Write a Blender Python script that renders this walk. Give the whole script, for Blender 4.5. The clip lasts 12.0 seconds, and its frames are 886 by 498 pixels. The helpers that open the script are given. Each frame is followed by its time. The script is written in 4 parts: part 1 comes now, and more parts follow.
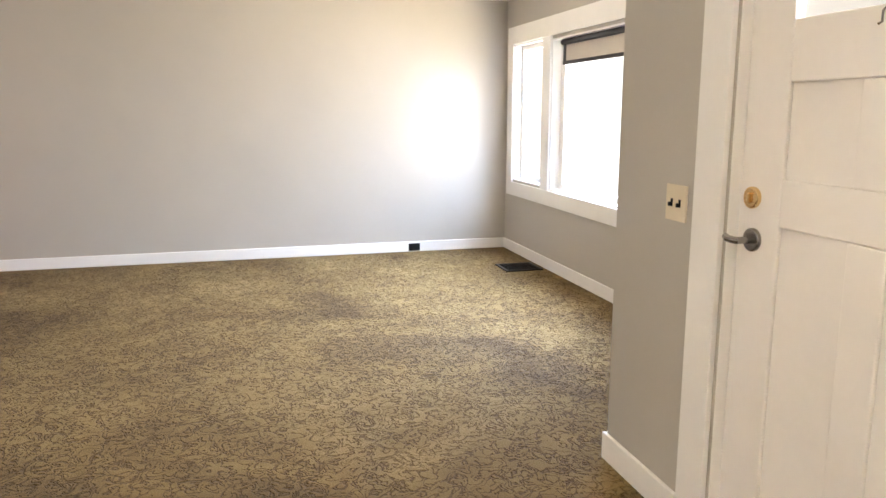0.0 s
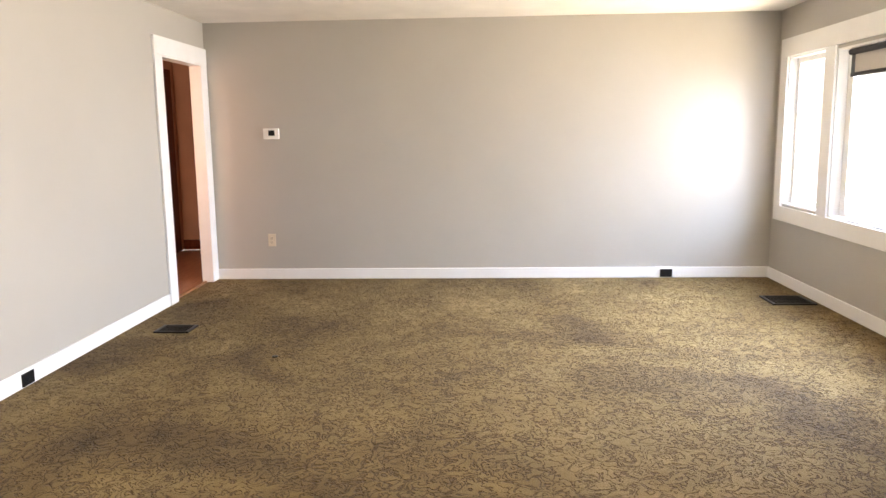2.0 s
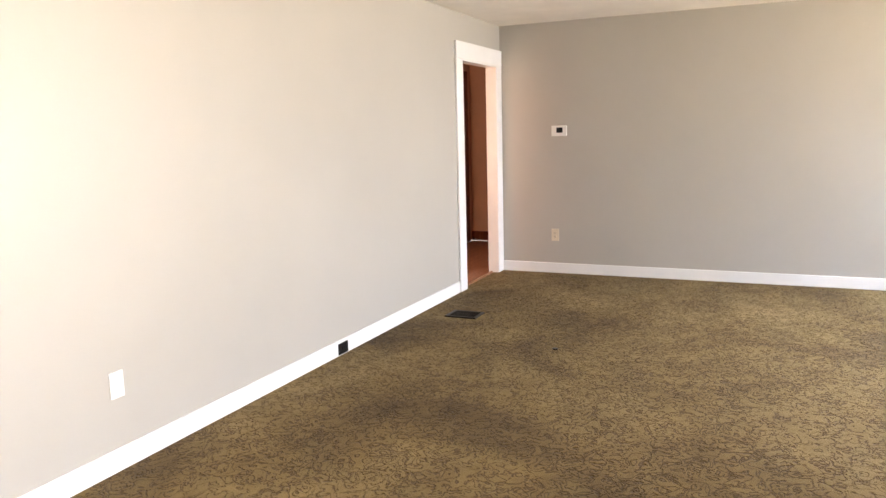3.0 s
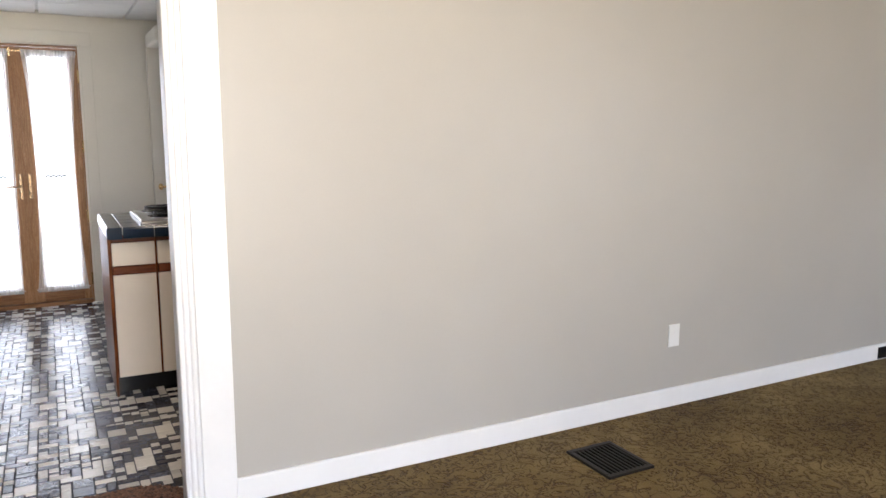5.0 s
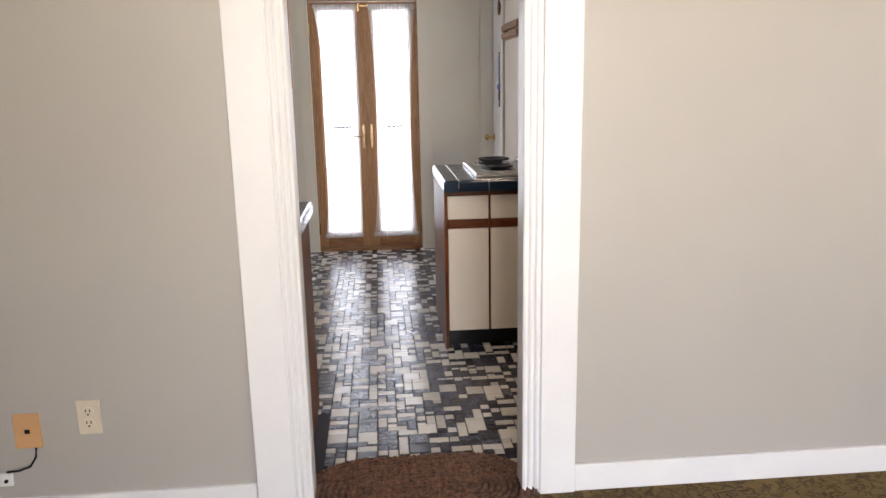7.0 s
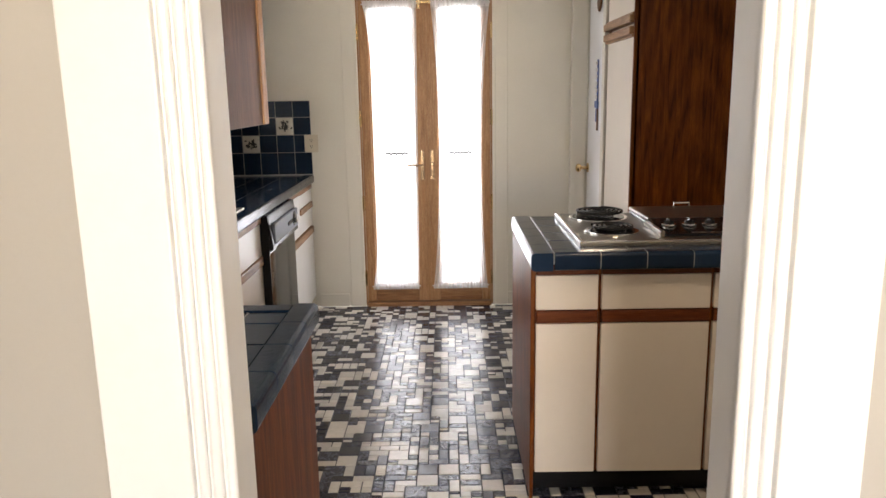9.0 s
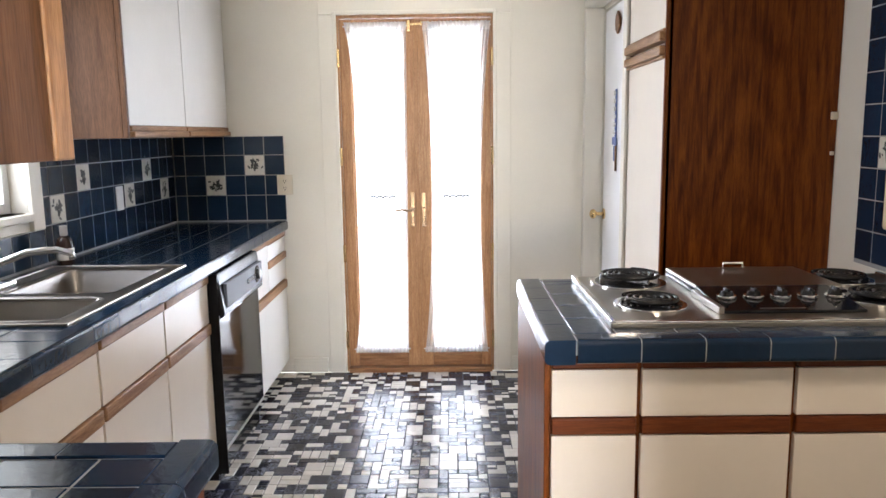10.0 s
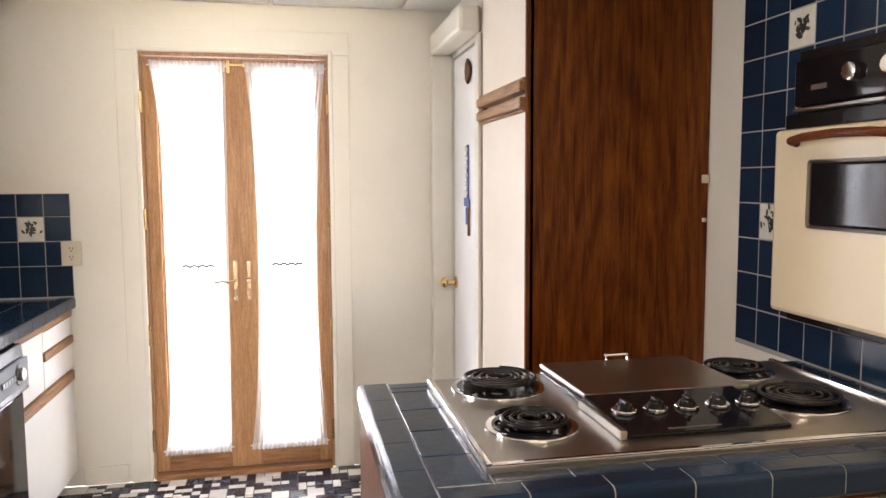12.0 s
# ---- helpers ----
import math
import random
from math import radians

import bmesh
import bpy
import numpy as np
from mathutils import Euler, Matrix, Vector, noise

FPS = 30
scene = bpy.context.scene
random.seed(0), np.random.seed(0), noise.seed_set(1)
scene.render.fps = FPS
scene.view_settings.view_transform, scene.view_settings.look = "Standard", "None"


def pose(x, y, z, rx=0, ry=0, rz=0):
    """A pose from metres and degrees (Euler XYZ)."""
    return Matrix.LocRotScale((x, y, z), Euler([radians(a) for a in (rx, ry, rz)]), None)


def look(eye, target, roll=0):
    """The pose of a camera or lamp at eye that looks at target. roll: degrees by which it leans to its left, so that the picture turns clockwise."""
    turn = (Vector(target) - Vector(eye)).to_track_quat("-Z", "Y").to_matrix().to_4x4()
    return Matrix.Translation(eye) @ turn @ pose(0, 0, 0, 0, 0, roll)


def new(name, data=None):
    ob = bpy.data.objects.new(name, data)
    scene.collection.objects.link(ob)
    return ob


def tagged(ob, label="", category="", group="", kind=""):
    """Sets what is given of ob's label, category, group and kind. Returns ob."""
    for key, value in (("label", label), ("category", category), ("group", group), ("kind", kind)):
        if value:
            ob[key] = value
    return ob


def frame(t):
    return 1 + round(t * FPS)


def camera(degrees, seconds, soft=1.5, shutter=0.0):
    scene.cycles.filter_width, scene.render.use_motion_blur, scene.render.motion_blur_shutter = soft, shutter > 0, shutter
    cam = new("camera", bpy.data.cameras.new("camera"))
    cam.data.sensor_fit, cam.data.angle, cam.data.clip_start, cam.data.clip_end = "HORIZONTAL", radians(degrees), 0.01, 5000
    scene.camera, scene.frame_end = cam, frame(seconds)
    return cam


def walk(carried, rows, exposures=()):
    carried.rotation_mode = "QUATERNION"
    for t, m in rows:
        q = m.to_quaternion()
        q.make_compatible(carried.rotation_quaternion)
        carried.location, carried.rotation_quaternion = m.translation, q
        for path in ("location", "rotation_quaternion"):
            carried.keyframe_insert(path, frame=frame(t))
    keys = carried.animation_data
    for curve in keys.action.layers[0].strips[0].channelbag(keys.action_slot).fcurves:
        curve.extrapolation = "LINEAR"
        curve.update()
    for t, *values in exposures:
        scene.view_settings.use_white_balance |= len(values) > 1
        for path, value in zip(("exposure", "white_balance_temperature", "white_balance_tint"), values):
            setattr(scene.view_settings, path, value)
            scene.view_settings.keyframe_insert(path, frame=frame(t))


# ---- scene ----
cam = camera(61.4, 12.0)
PATH = [
    (0, (0.078, -0.001, 1.371), (1.978, -0.508, 1.007), 0.0),
    (0.5, (0.123, 0.039, 1.373), (2.026, -0.468, 1.027), 0.1),
    (1, (0.153, 0.06, 1.393), (2.08, -0.366, 1.065), -0.8),
    (1.5, (0.166, 0.075, 1.395), (2.134, -0.093, 1.081), -1.1),
    (2, (0.165, 0.132, 1.38), (2.139, 0.236, 1.072), -0.8),
    (2.5, (0.131, 0.142, 1.38), (2.057, 0.584, 1.075), -1.2),
    (3, (0.094, 0.156, 1.407), (1.894, 0.971, 1.098), -1.5),
    (3.2, (0.1, 0.161, 1.355), (1.829, 1.122, 1.063), -1.4),
    (4.8, (-0.415, -0.027, 1.413), (0.612, 1.662, 1.112), 0.2),
    (5, (-0.464, -0.025, 1.408), (0.455, 1.724, 1.096), 0.1),
    (5.5, (-0.531, -0.032, 1.404), (0.095, 1.835, 1.053), -0.4),
    (6, (-0.547, 0.019, 1.392), (-0.148, 1.936, 0.987), -0.9),
    (6.5, (-0.564, 0.145, 1.388), (-0.292, 2.08, 0.964), -1.0),
    (7, (-0.55, 0.383, 1.405), (-0.389, 2.328, 0.967), -1.1),
    (7.2, (-0.541, 0.481, 1.404), (-0.434, 2.431, 0.97), -1.2),
    (8.8, (-0.498, 1.558, 1.436), (-0.519, 3.513, 1.014), -0.9),
    (9, (-0.501, 1.71, 1.441), (-0.518, 3.667, 1.031), -1.0),
    (9.5, (-0.505, 2.033, 1.44), (-0.518, 4.004, 1.102), -0.7),
    (10, (-0.452, 2.394, 1.41), (-0.474, 4.37, 1.102), -0.8),
    (10.5, (-0.47, 2.648, 1.434), (-0.493, 4.628, 1.147), -0.7),
    (11, (-0.467, 2.842, 1.466), (-0.48, 4.828, 1.229), -0.6),
    (11.5, (-0.409, 2.924, 1.455), (-0.295, 4.912, 1.266), -0.4),
    (12, (-0.387, 2.948, 1.449), (0.005, 4.902, 1.27), -0.3),
]
walk(cam, [(t, look(eye, target, roll)) for t, eye, target, roll in PATH], exposures=[(0, 1.45, 6500, 16), (1.0, 1.35, 6550, 16), (2.5, 1.4, 6850, 18), (3.2, 1.35, 6750, 17), (5.0, 0.3, 6350, 16), (5.5, 0.22, 6350, 16), (7, 0.15, 6600, 18), (9, 0.5, 7100, 17), (9.5, 0.65, 6950, 18), (10, 1.2, 6300, 15), (11, 1.35, 6250, 15), (12, 1.35, 6950, 18)])

# ---- world and lights ----
world = bpy.data.worlds.new("sky")
scene.world = world
world.use_nodes = True
wn = world.node_tree
sky = wn.nodes.new("ShaderNodeTexSky")
sky.sky_type, sky.sun_disc = "NISHITA", False
sky.sun_elevation, sky.sun_rotation = radians(58), radians(90)
wn.links.new(sky.outputs[0], wn.nodes["Background"].inputs[0])
wn.nodes["Background"].inputs[1].default_value = 0.15


def lamp(name, kind, m, energy, color=(1, 1, 1), size=(1, 1), angle=0.5, spread=180):
    data = bpy.data.lights.new(name, kind)
    data.energy, data.color = energy, color
    if kind == "AREA":
        data.shape, data.size, data.size_y = "RECTANGLE", size[0], size[1]
        data.spread = radians(spread)
    if kind == "SUN":
        data.angle = radians(angle)
    ob = new(name, data)
    ob.matrix_world = m
    return ob


lamp("sun", "SUN", look((10, 0.4, 16), (0, 0, 0)), 3.5, (1, 0.95, 0.86))
# daylight at the openings: front window, french door, sink window, hall
lamp("front_sky_light", "AREA", look((5.6, -3.3, 1.85), (5.1, -0.6, 0.2)), 155, (0.62, 0.78, 1.0), (2.7, 1.2), spread=125)
lamp("front_ground_light", "AREA", look((5.6, -3.3, 0.75), (5.1, -0.6, 1.9)), 100, (1.0, 0.87, 0.62), (2.7, 1.2), spread=125)
lamp("entry_sky_light", "AREA", look((-0.1, -2.1, 1.95), (0.5, 1.6, 0.2)), 88, (0.64, 0.79, 1.0), (1.4, 1.1), spread=125)
lamp("entry_ground_light", "AREA", look((-0.1, -2.1, 0.85), (0.4, 1.6, 2.2)), 140, (1.0, 0.87, 0.62), (1.4, 1.1), spread=125)
lamp("garden_sky_light", "AREA", look((-0.64, 7.1, 1.2), (-0.64, 4, 1.0)), 54, (0.80, 0.89, 1.0), (1.0, 2.0))
lamp("sink_sky_light", "AREA", look((-2.4, 4.75, 1.6), (0, 4.75, 1.2)), 10, (0.95, 0.98, 1.0), (0.9, 0.85))
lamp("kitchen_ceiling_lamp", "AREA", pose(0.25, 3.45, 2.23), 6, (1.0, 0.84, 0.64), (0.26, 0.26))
lamp("hall_daylight", "AREA", look((5.15, 3.32, 1.4), (9, 3.32, 1.2)), 9, (1.0, 0.66, 0.45), (0.8, 1.4))

# ---- materials ----
def material(name, rough=0.5, metal=0.0):
    m = bpy.data.materials.new(name)
    m.use_nodes = True
    b = m.node_tree.nodes["Principled BSDF"]
    b.inputs["Roughness"].default_value, b.inputs["Metallic"].default_value = rough, metal
    return m, m.node_tree, b


def coords(nt, scale):
    tc, mp = nt.nodes.new("ShaderNodeTexCoord"), nt.nodes.new("ShaderNodeMapping")
    mp.inputs["Scale"].default_value = scale
    nt.links.new(tc.outputs["Object"], mp.inputs[0])
    return mp.outputs[0]


def noise_tex(nt, vec, scale, detail=4, rough=0.55, dist=0.0):
    n = nt.nodes.new("ShaderNodeTexNoise")
    n.inputs["Scale"].default_value, n.inputs["Detail"].default_value = scale, detail
    n.inputs["Roughness"].default_value, n.inputs["Distortion"].default_value = rough, dist
    nt.links.new(vec, n.inputs["Vector"])
    return n.outputs["Fac"]


def ramp(nt, fac, stops):
    r = nt.nodes.new("ShaderNodeValToRGB")
    e = r.color_ramp.elements
    while len(e) < len(stops):
        e.new(0.5)
    for el, (p, c) in zip(e, stops):
        el.position, el.color = p, (*c, 1)
    nt.links.new(fac, r.inputs[0])
    return r.outputs[0]


def mix(nt, fac, a, b, mode="MIX"):
    n = nt.nodes.new("ShaderNodeMix")
    n.data_type, n.blend_type = "RGBA", mode
    for sock, v in ((n.inputs[0], fac), (n.inputs[6], a), (n.inputs[7], b)):
        if hasattr(v, "links"):
            nt.links.new(v, sock)
        else:
            sock.default_value = v if isinstance(v, float) else (*v, 1)
    return n.outputs[2]


def bump(nt, b, height, strength, dist=0.01):
    n = nt.nodes.new("ShaderNodeBump")
    n.inputs["Strength"].default_value, n.inputs["Distance"].default_value = strength, dist
    nt.links.new(height, n.inputs["Height"])
    nt.links.new(n.outputs[0], b.inputs["Normal"])


def plain(name, color, rough=0.5, metal=0.0, vary=0.06, scale=3.0, grain=60.0, bumpy=0.05):
    """Paint, plastic or metal with soft blotches, a fine grain and a little relief."""
    m, nt, b = material(name, rough, metal)
    v = coords(nt, (1, 1, 1))
    big, fine = noise_tex(nt, v, scale), noise_tex(nt, v, grain, 3)
    lo, hi = [max(0, c * (1 - vary)) for c in color], [min(1, c * (1 + vary)) for c in color]
    c1 = ramp(nt, big, [(0.3, lo), (0.7, hi)])
    c2 = ramp(nt, fine, [(0.3, (1 - vary / 2,) * 3), (0.7, (1, 1, 1))])
    nt.links.new(mix(nt, 1.0, c1, c2, "MULTIPLY"), b.inputs["Base Color"])
    r = nt.nodes.new("ShaderNodeMapRange")
    r.inputs[3].default_value, r.inputs[4].default_value = rough * 0.85, min(1, rough * 1.15)
    nt.links.new(big, r.inputs[0])
    nt.links.new(r.outputs[0], b.inputs["Roughness"])
    if bumpy:
        bump(nt, b, fine, bumpy, 0.002)
    return m


def wood(name, dark, light, rough=0.35, stretch=(9, 9, 0.7), scale=6.0, cathedral=False):
    """Grain runs along the axis with the small stretch."""
    m, nt, b = material(name, rough)
    v = coords(nt, stretch)
    g = noise_tex(nt, v, scale, 6, 0.6, 1.2)
    fine = noise_tex(nt, coords(nt, tuple(s * 6 for s in stretch)), scale * 2, 3)
    if cathedral:
        w = nt.nodes.new("ShaderNodeTexWave")
        w.wave_type, w.rings_direction = "RINGS", "Y"
        w.inputs["Scale"].default_value, w.inputs["Distortion"].default_value = 1.6, 5.0
        w.inputs["Detail"].default_value, w.inputs["Detail Scale"].default_value = 2.0, 1.2
        nt.links.new(coords(nt, (5.5, 5.5, 0.85)), w.inputs["Vector"])
        both = nt.nodes.new("ShaderNodeMath")
        both.operation = "MULTIPLY_ADD"
        both.inputs[1].default_value = 0.1
        nt.links.new(w.outputs["Fac"], both.inputs[0])
        nt.links.new(g, both.inputs[2])
        less = nt.nodes.new("ShaderNodeMath")
        less.operation = "SUBTRACT"
        less.inputs[1].default_value = 0.05
        nt.links.new(both.outputs[0], less.inputs[0])
        g = less.outputs[0]
    c = ramp(nt, g, [(0.32, dark), (0.5, [(p + q) / 2 for p, q in zip(dark, light)]), (0.68, light)])
    nt.links.new(mix(nt, 1.0, c, ramp(nt, fine, [(0.35, (0.7, 0.7, 0.7)), (0.6, (1, 1, 1))]), "MULTIPLY"), b.inputs["Base Color"])
    bump(nt, b, fine, 0.15, 0.002)
    b.inputs["Specular IOR Level"].default_value = 0.2
    return m


def tile_glaze(name, color, rough=0.18, spread=0.25, marble=False):
    m, nt, b = material(name, rough)
    info, geo = nt.nodes.new("ShaderNodeObjectInfo"), nt.nodes.new("ShaderNodeNewGeometry")
    add = nt.nodes.new("ShaderNodeMath")
    add.operation = "ADD"
    nt.links.new(info.outputs["Random"], add.inputs[0])
    nt.links.new(geo.outputs["Random Per Island"], add.inputs[1])
    fr = nt.nodes.new("ShaderNodeMath")
    fr.operation = "FRACT"
    nt.links.new(add.outputs[0], fr.inputs[0])
    base = ramp(nt, fr.outputs[0], [(0.0, [c * (1 - spread) for c in color]), (1.0, [min(1, c * (1 + spread)) for c in color])])
    tc = nt.nodes.new("ShaderNodeNewGeometry")
    n = noise_tex(nt, tc.outputs["Position"], 55 if marble else 30, 5, 0.7, 1.0)
    streak = ramp(nt, n, [(0.42, (0.25, 0.25, 0.28)), (0.52, (0.9, 0.9, 0.9)), (0.62, (1.9, 1.9, 1.85))]) if marble else ramp(nt, n, [(0.3, (0.86, 0.86, 0.86)), (0.7, (1, 1, 1))])
    nt.links.new(mix(nt, 1.0, base, streak, "MULTIPLY"), b.inputs["Base Color"])
    b.inputs["Specular IOR Level"].default_value = 0.4 if name.endswith("mosaic") else 0.3
    bump(nt, b, noise_tex(nt, tc.outputs["Position"], 45, 3), 0.38 if name.endswith("mosaic") else 0.15, 0.004)
    return m


def carpet_material():
    m, nt, b = material("carpet", 0.95)
    v = coords(nt, (1, 1, 1))
    stain = noise_tex(nt, v, 0.9, 5, 0.6, 0.6)
    blot = noise_tex(nt, v, 4.0, 4, 0.6)
    worm = noise_tex(nt, v, 15, 2, 0.5, 1.6)
    tuft = noise_tex(nt, v, 170, 2)
    dist = nt.nodes.new("ShaderNodeMath")
    dist.operation = "SUBTRACT"
    dist.inputs[1].default_value = 0.5
    nt.links.new(worm, dist.inputs[0])
    ab = nt.nodes.new("ShaderNodeMath")
    ab.operation = "ABSOLUTE"
    nt.links.new(dist.outputs[0], ab.inputs[0])
    groove = ramp(nt, ab.outputs[0], [(0.0, (0, 0, 0)), (0.05, (1, 1, 1))])
    c = ramp(nt, stain, [(0.33, (0.11, 0.062, 0.013)), (0.5, (0.22, 0.142, 0.044)), (0.68, (0.31, 0.213, 0.08))])
    c = mix(nt, 1.0, c, ramp(nt, blot, [(0.3, (0.78, 0.76, 0.72)), (0.65, (1, 1, 1))]), "MULTIPLY")
    c = mix(nt, 1.0, c, ramp(nt, tuft, [(0.3, (0.72, 0.7, 0.66)), (0.65, (1, 1, 1))]), "MULTIPLY")
    c = mix(nt, 1.0, c, ramp(nt, ab.outputs[0], [(0.0, (0.5, 0.44, 0.36)), (0.06, (1, 1, 1))]), "MULTIPLY")
    nt.links.new(c, b.inputs["Base Color"])
    h = mix(nt, 0.25, groove, tuft)
    bump(nt, b, h, 1.0, 0.02)
    return m


M = {
    "wall": plain("greige_wall_paint", (0.44, 0.42, 0.385), 0.42, vary=0.03, scale=1.3, grain=140, bumpy=0.08),
    "ceiling": plain("ceiling_paint", (0.78, 0.75, 0.71), 0.8, grain=90, bumpy=0.15),
    "trim": plain("white_trim_paint", (0.82, 0.82, 0.82), 0.3, vary=0.03, grain=40),
    "door": plain("white_door_paint", (0.8, 0.78, 0.77), 0.32, vary=0.03, grain=40),
    "kwall": plain("cream_kitchen_paint", (0.77, 0.735, 0.645), 0.45, vary=0.04, scale=1.6, grain=90, bumpy=0.1),
    "hallwall": plain("warm_hall_paint", (0.62, 0.38, 0.27), 0.6),
    "panel": plain("ceiling_panel", (0.74, 0.73, 0.7), 0.85, grain=120, bumpy=0.3),
    "laminate": plain("cream_laminate", (0.79, 0.71, 0.61), 0.3, vary=0.03, grain=50, bumpy=0.03),
    "whitelam": plain("white_laminate", (0.8, 0.78, 0.74), 0.3, vary=0.03, grain=50, bumpy=0.03),
    "oak": wood("golden_oak", (0.22, 0.10, 0.04), (0.46, 0.26, 0.13), 0.38, (9, 0.7, 9)),
    "oakx": wood("golden_oak_across", (0.2, 0.085, 0.035), (0.4, 0.21, 0.1), 0.38, (0.7, 9, 9)),
    "oakz": wood("golden_oak_upright", (0.33, 0.16, 0.07), (0.52, 0.29, 0.14), 0.38),
    "darkoak": wood("dark_oak_upright", (0.075, 0.015, 0.002), (0.235, 0.062, 0.007), 0.4, (7, 7, 0.5), 5, cathedral=True),
    "darkoakx": wood("dark_oak_across", (0.09, 0.02, 0.006), (0.19, 0.05, 0.014), 0.4, (0.6, 8, 8), 5),
    "uppanel": wood("brown_veneer", (0.12, 0.052, 0.022), (0.2, 0.095, 0.045), 0.4, (6, 6, 0.5), 5),
    "black": plain("black_plastic", (0.012, 0.012, 0.013), 0.25),
    "vent": plain("dark_vent_metal", (0.03, 0.025, 0.02), 0.5, 0.6),
    "glossblack": plain("black_enamel", (0.008, 0.008, 0.01), 0.06, bumpy=0),
    "steel": plain("stainless_steel", (0.44, 0.41, 0.37), 0.3, 1.0, vary=0.08, grain=200, bumpy=0.06),
    "chrome": plain("chrome", (0.85, 0.85, 0.86), 0.07, 1.0, bumpy=0),
    "sinksteel": plain("brushed_sink_steel", (0.27, 0.25, 0.23), 0.33, 1.0, vary=0.1, grain=200, bumpy=0.06),
    "fascia": plain("grey_fascia", (0.15, 0.16, 0.185), 0.55, 0.0),
    "bronze": plain("aged_brass", (0.3, 0.21, 0.13), 0.35, 1.0, bumpy=0),
    "brass": plain("polished_brass", (0.75, 0.53, 0.26), 0.2, 1.0, bumpy=0),
    "nickel": plain("dark_nickel", (0.3, 0.29, 0.28), 0.25, 1.0, bumpy=0),
    "plate": plain("ivory_plastic", (0.66, 0.59, 0.46), 0.35),
    "tanplate": plain("tan_plastic", (0.62, 0.36, 0.17), 0.4),
    "whiteplate": plain("white_plastic", (0.82, 0.82, 0.8), 0.35),
    "grout": plain("grout", (0.34, 0.34, 0.33), 0.8, grain=150, bumpy=0.2),
    "floorgrout": plain("dark_floor_grout", (0.035, 0.035, 0.045), 0.8, grain=150, bumpy=0.2),
    "bluetile": tile_glaze("blue_glazed_tile", (0.0095, 0.025, 0.054), 0.16, 0.25),
    "flowertile": tile_glaze("cream_glazed_tile", (0.72, 0.7, 0.62), 0.2, 0.04),
    "motif": plain("dark_green_print", (0.03, 0.035, 0.03), 0.3),
    "ftwhite": tile_glaze("white_mosaic", (0.63, 0.59, 0.52), 0.2, 0.14),
    "ftnavy": tile_glaze("navy_mosaic", (0.016, 0.018, 0.036), 0.22, 0.4),
    "ftgrey": tile_glaze("marbled_mosaic", (0.062, 0.066, 0.085), 0.2, 0.5, True),
    "ovendoor": plain("almond_enamel", (0.8, 0.68, 0.48), 0.22, vary=0.02, bumpy=0),
    "rug": plain("brown_braid", (0.15, 0.072, 0.042), 0.95, vary=0.85, scale=70, grain=300, bumpy=0.6),
    "carpet": carpet_material(),
    "hallfloor": wood("red_wood_floor", (0.3, 0.13, 0.07), (0.5, 0.27, 0.17), 0.35, (0.7, 9, 9)),
    "reddoor": wood("red_brown_door", (0.13, 0.028, 0.012), (0.2, 0.05, 0.022), 0.35),
    "ground": plain("pale_ground", (0.5, 0.5, 0.44), 0.9, vary=0.3, scale=0.6, grain=8),
    "shade": plain("black_shade_fabric", (0.02, 0.02, 0.025), 0.6),
    "bottle": plain("amber_glass", (0.03, 0.012, 0.008), 0.08, bumpy=0),
    "leaf": plain("foliage", (0.05, 0.11, 0.05), 0.6, vary=0.5, scale=4),
    "ribbon": plain("blue_ribbon", (0.12, 0.17, 0.38), 0.7),
    "lowshade": plain("grey_mesh_fabric", (0.5, 0.47, 0.44), 0.7),
    "bark": plain("bark", (0.12, 0.08, 0.05), 0.9),
}


for key in ("black", "glossblack", "vent"):
    M[key].node_tree.nodes["Principled BSDF"].inputs["Specular IOR Level"].default_value = 0.25


def glass_material():
    m = bpy.data.materials.new("window_glass")
    m.use_nodes = True
    nt = m.node_tree
    nt.nodes.clear()
    out, tr, gl, mx = [nt.nodes.new("ShaderNode" + k) for k in ("OutputMaterial", "BsdfTransparent", "BsdfGlossy", "MixShader")]
    gl.inputs["Roughness"].default_value = 0.02
    mx.inputs[0].default_value = 0.04
    for a, b in ((tr.outputs[0], mx.inputs[1]), (gl.outputs[0], mx.inputs[2]), (mx.outputs[0], out.inputs[0])):
        nt.links.new(a, b)
    return m


def sheer_material(name, density):
    m = bpy.data.materials.new(name)
    m.use_nodes = True
    nt = m.node_tree
    nt.nodes.clear()
    out, tl, df, tr, m1, m2 = [nt.nodes.new("ShaderNode" + k) for k in ("OutputMaterial", "BsdfTranslucent", "BsdfDiffuse", "BsdfTransparent", "MixShader", "MixShader")]
    n = noise_tex(nt, coords(nt, (60, 60, 8)), 4, 3)
    c = ramp(nt, n, [(0.3, (0.84, 0.84, 0.85)), (0.7, (0.93, 0.93, 0.93))])
    nt.links.new(c, tl.inputs[0])
    nt.links.new(c, df.inputs[0])
    m1.inputs[0].default_value, m2.inputs[0].default_value = 0.4, density
    for a, b in ((tl.outputs[0], m1.inputs[1]), (df.outputs[0], m1.inputs[2]), (tr.outputs[0], m2.inputs[1]), (m1.outputs[0], m2.inputs[2]), (m2.outputs[0], out.inputs[0])):
        nt.links.new(a, b)
    return m


M["glass"] = glass_material()
M["sheer"] = sheer_material("sheer_curtain", 0.7)
M["heading"] = sheer_material("gathered_curtain", 0.93)

# ---- building helpers ----
BASE = {}
PENINSULA_SHIFT, CORNER_SHIFT = -0.014, -0.017


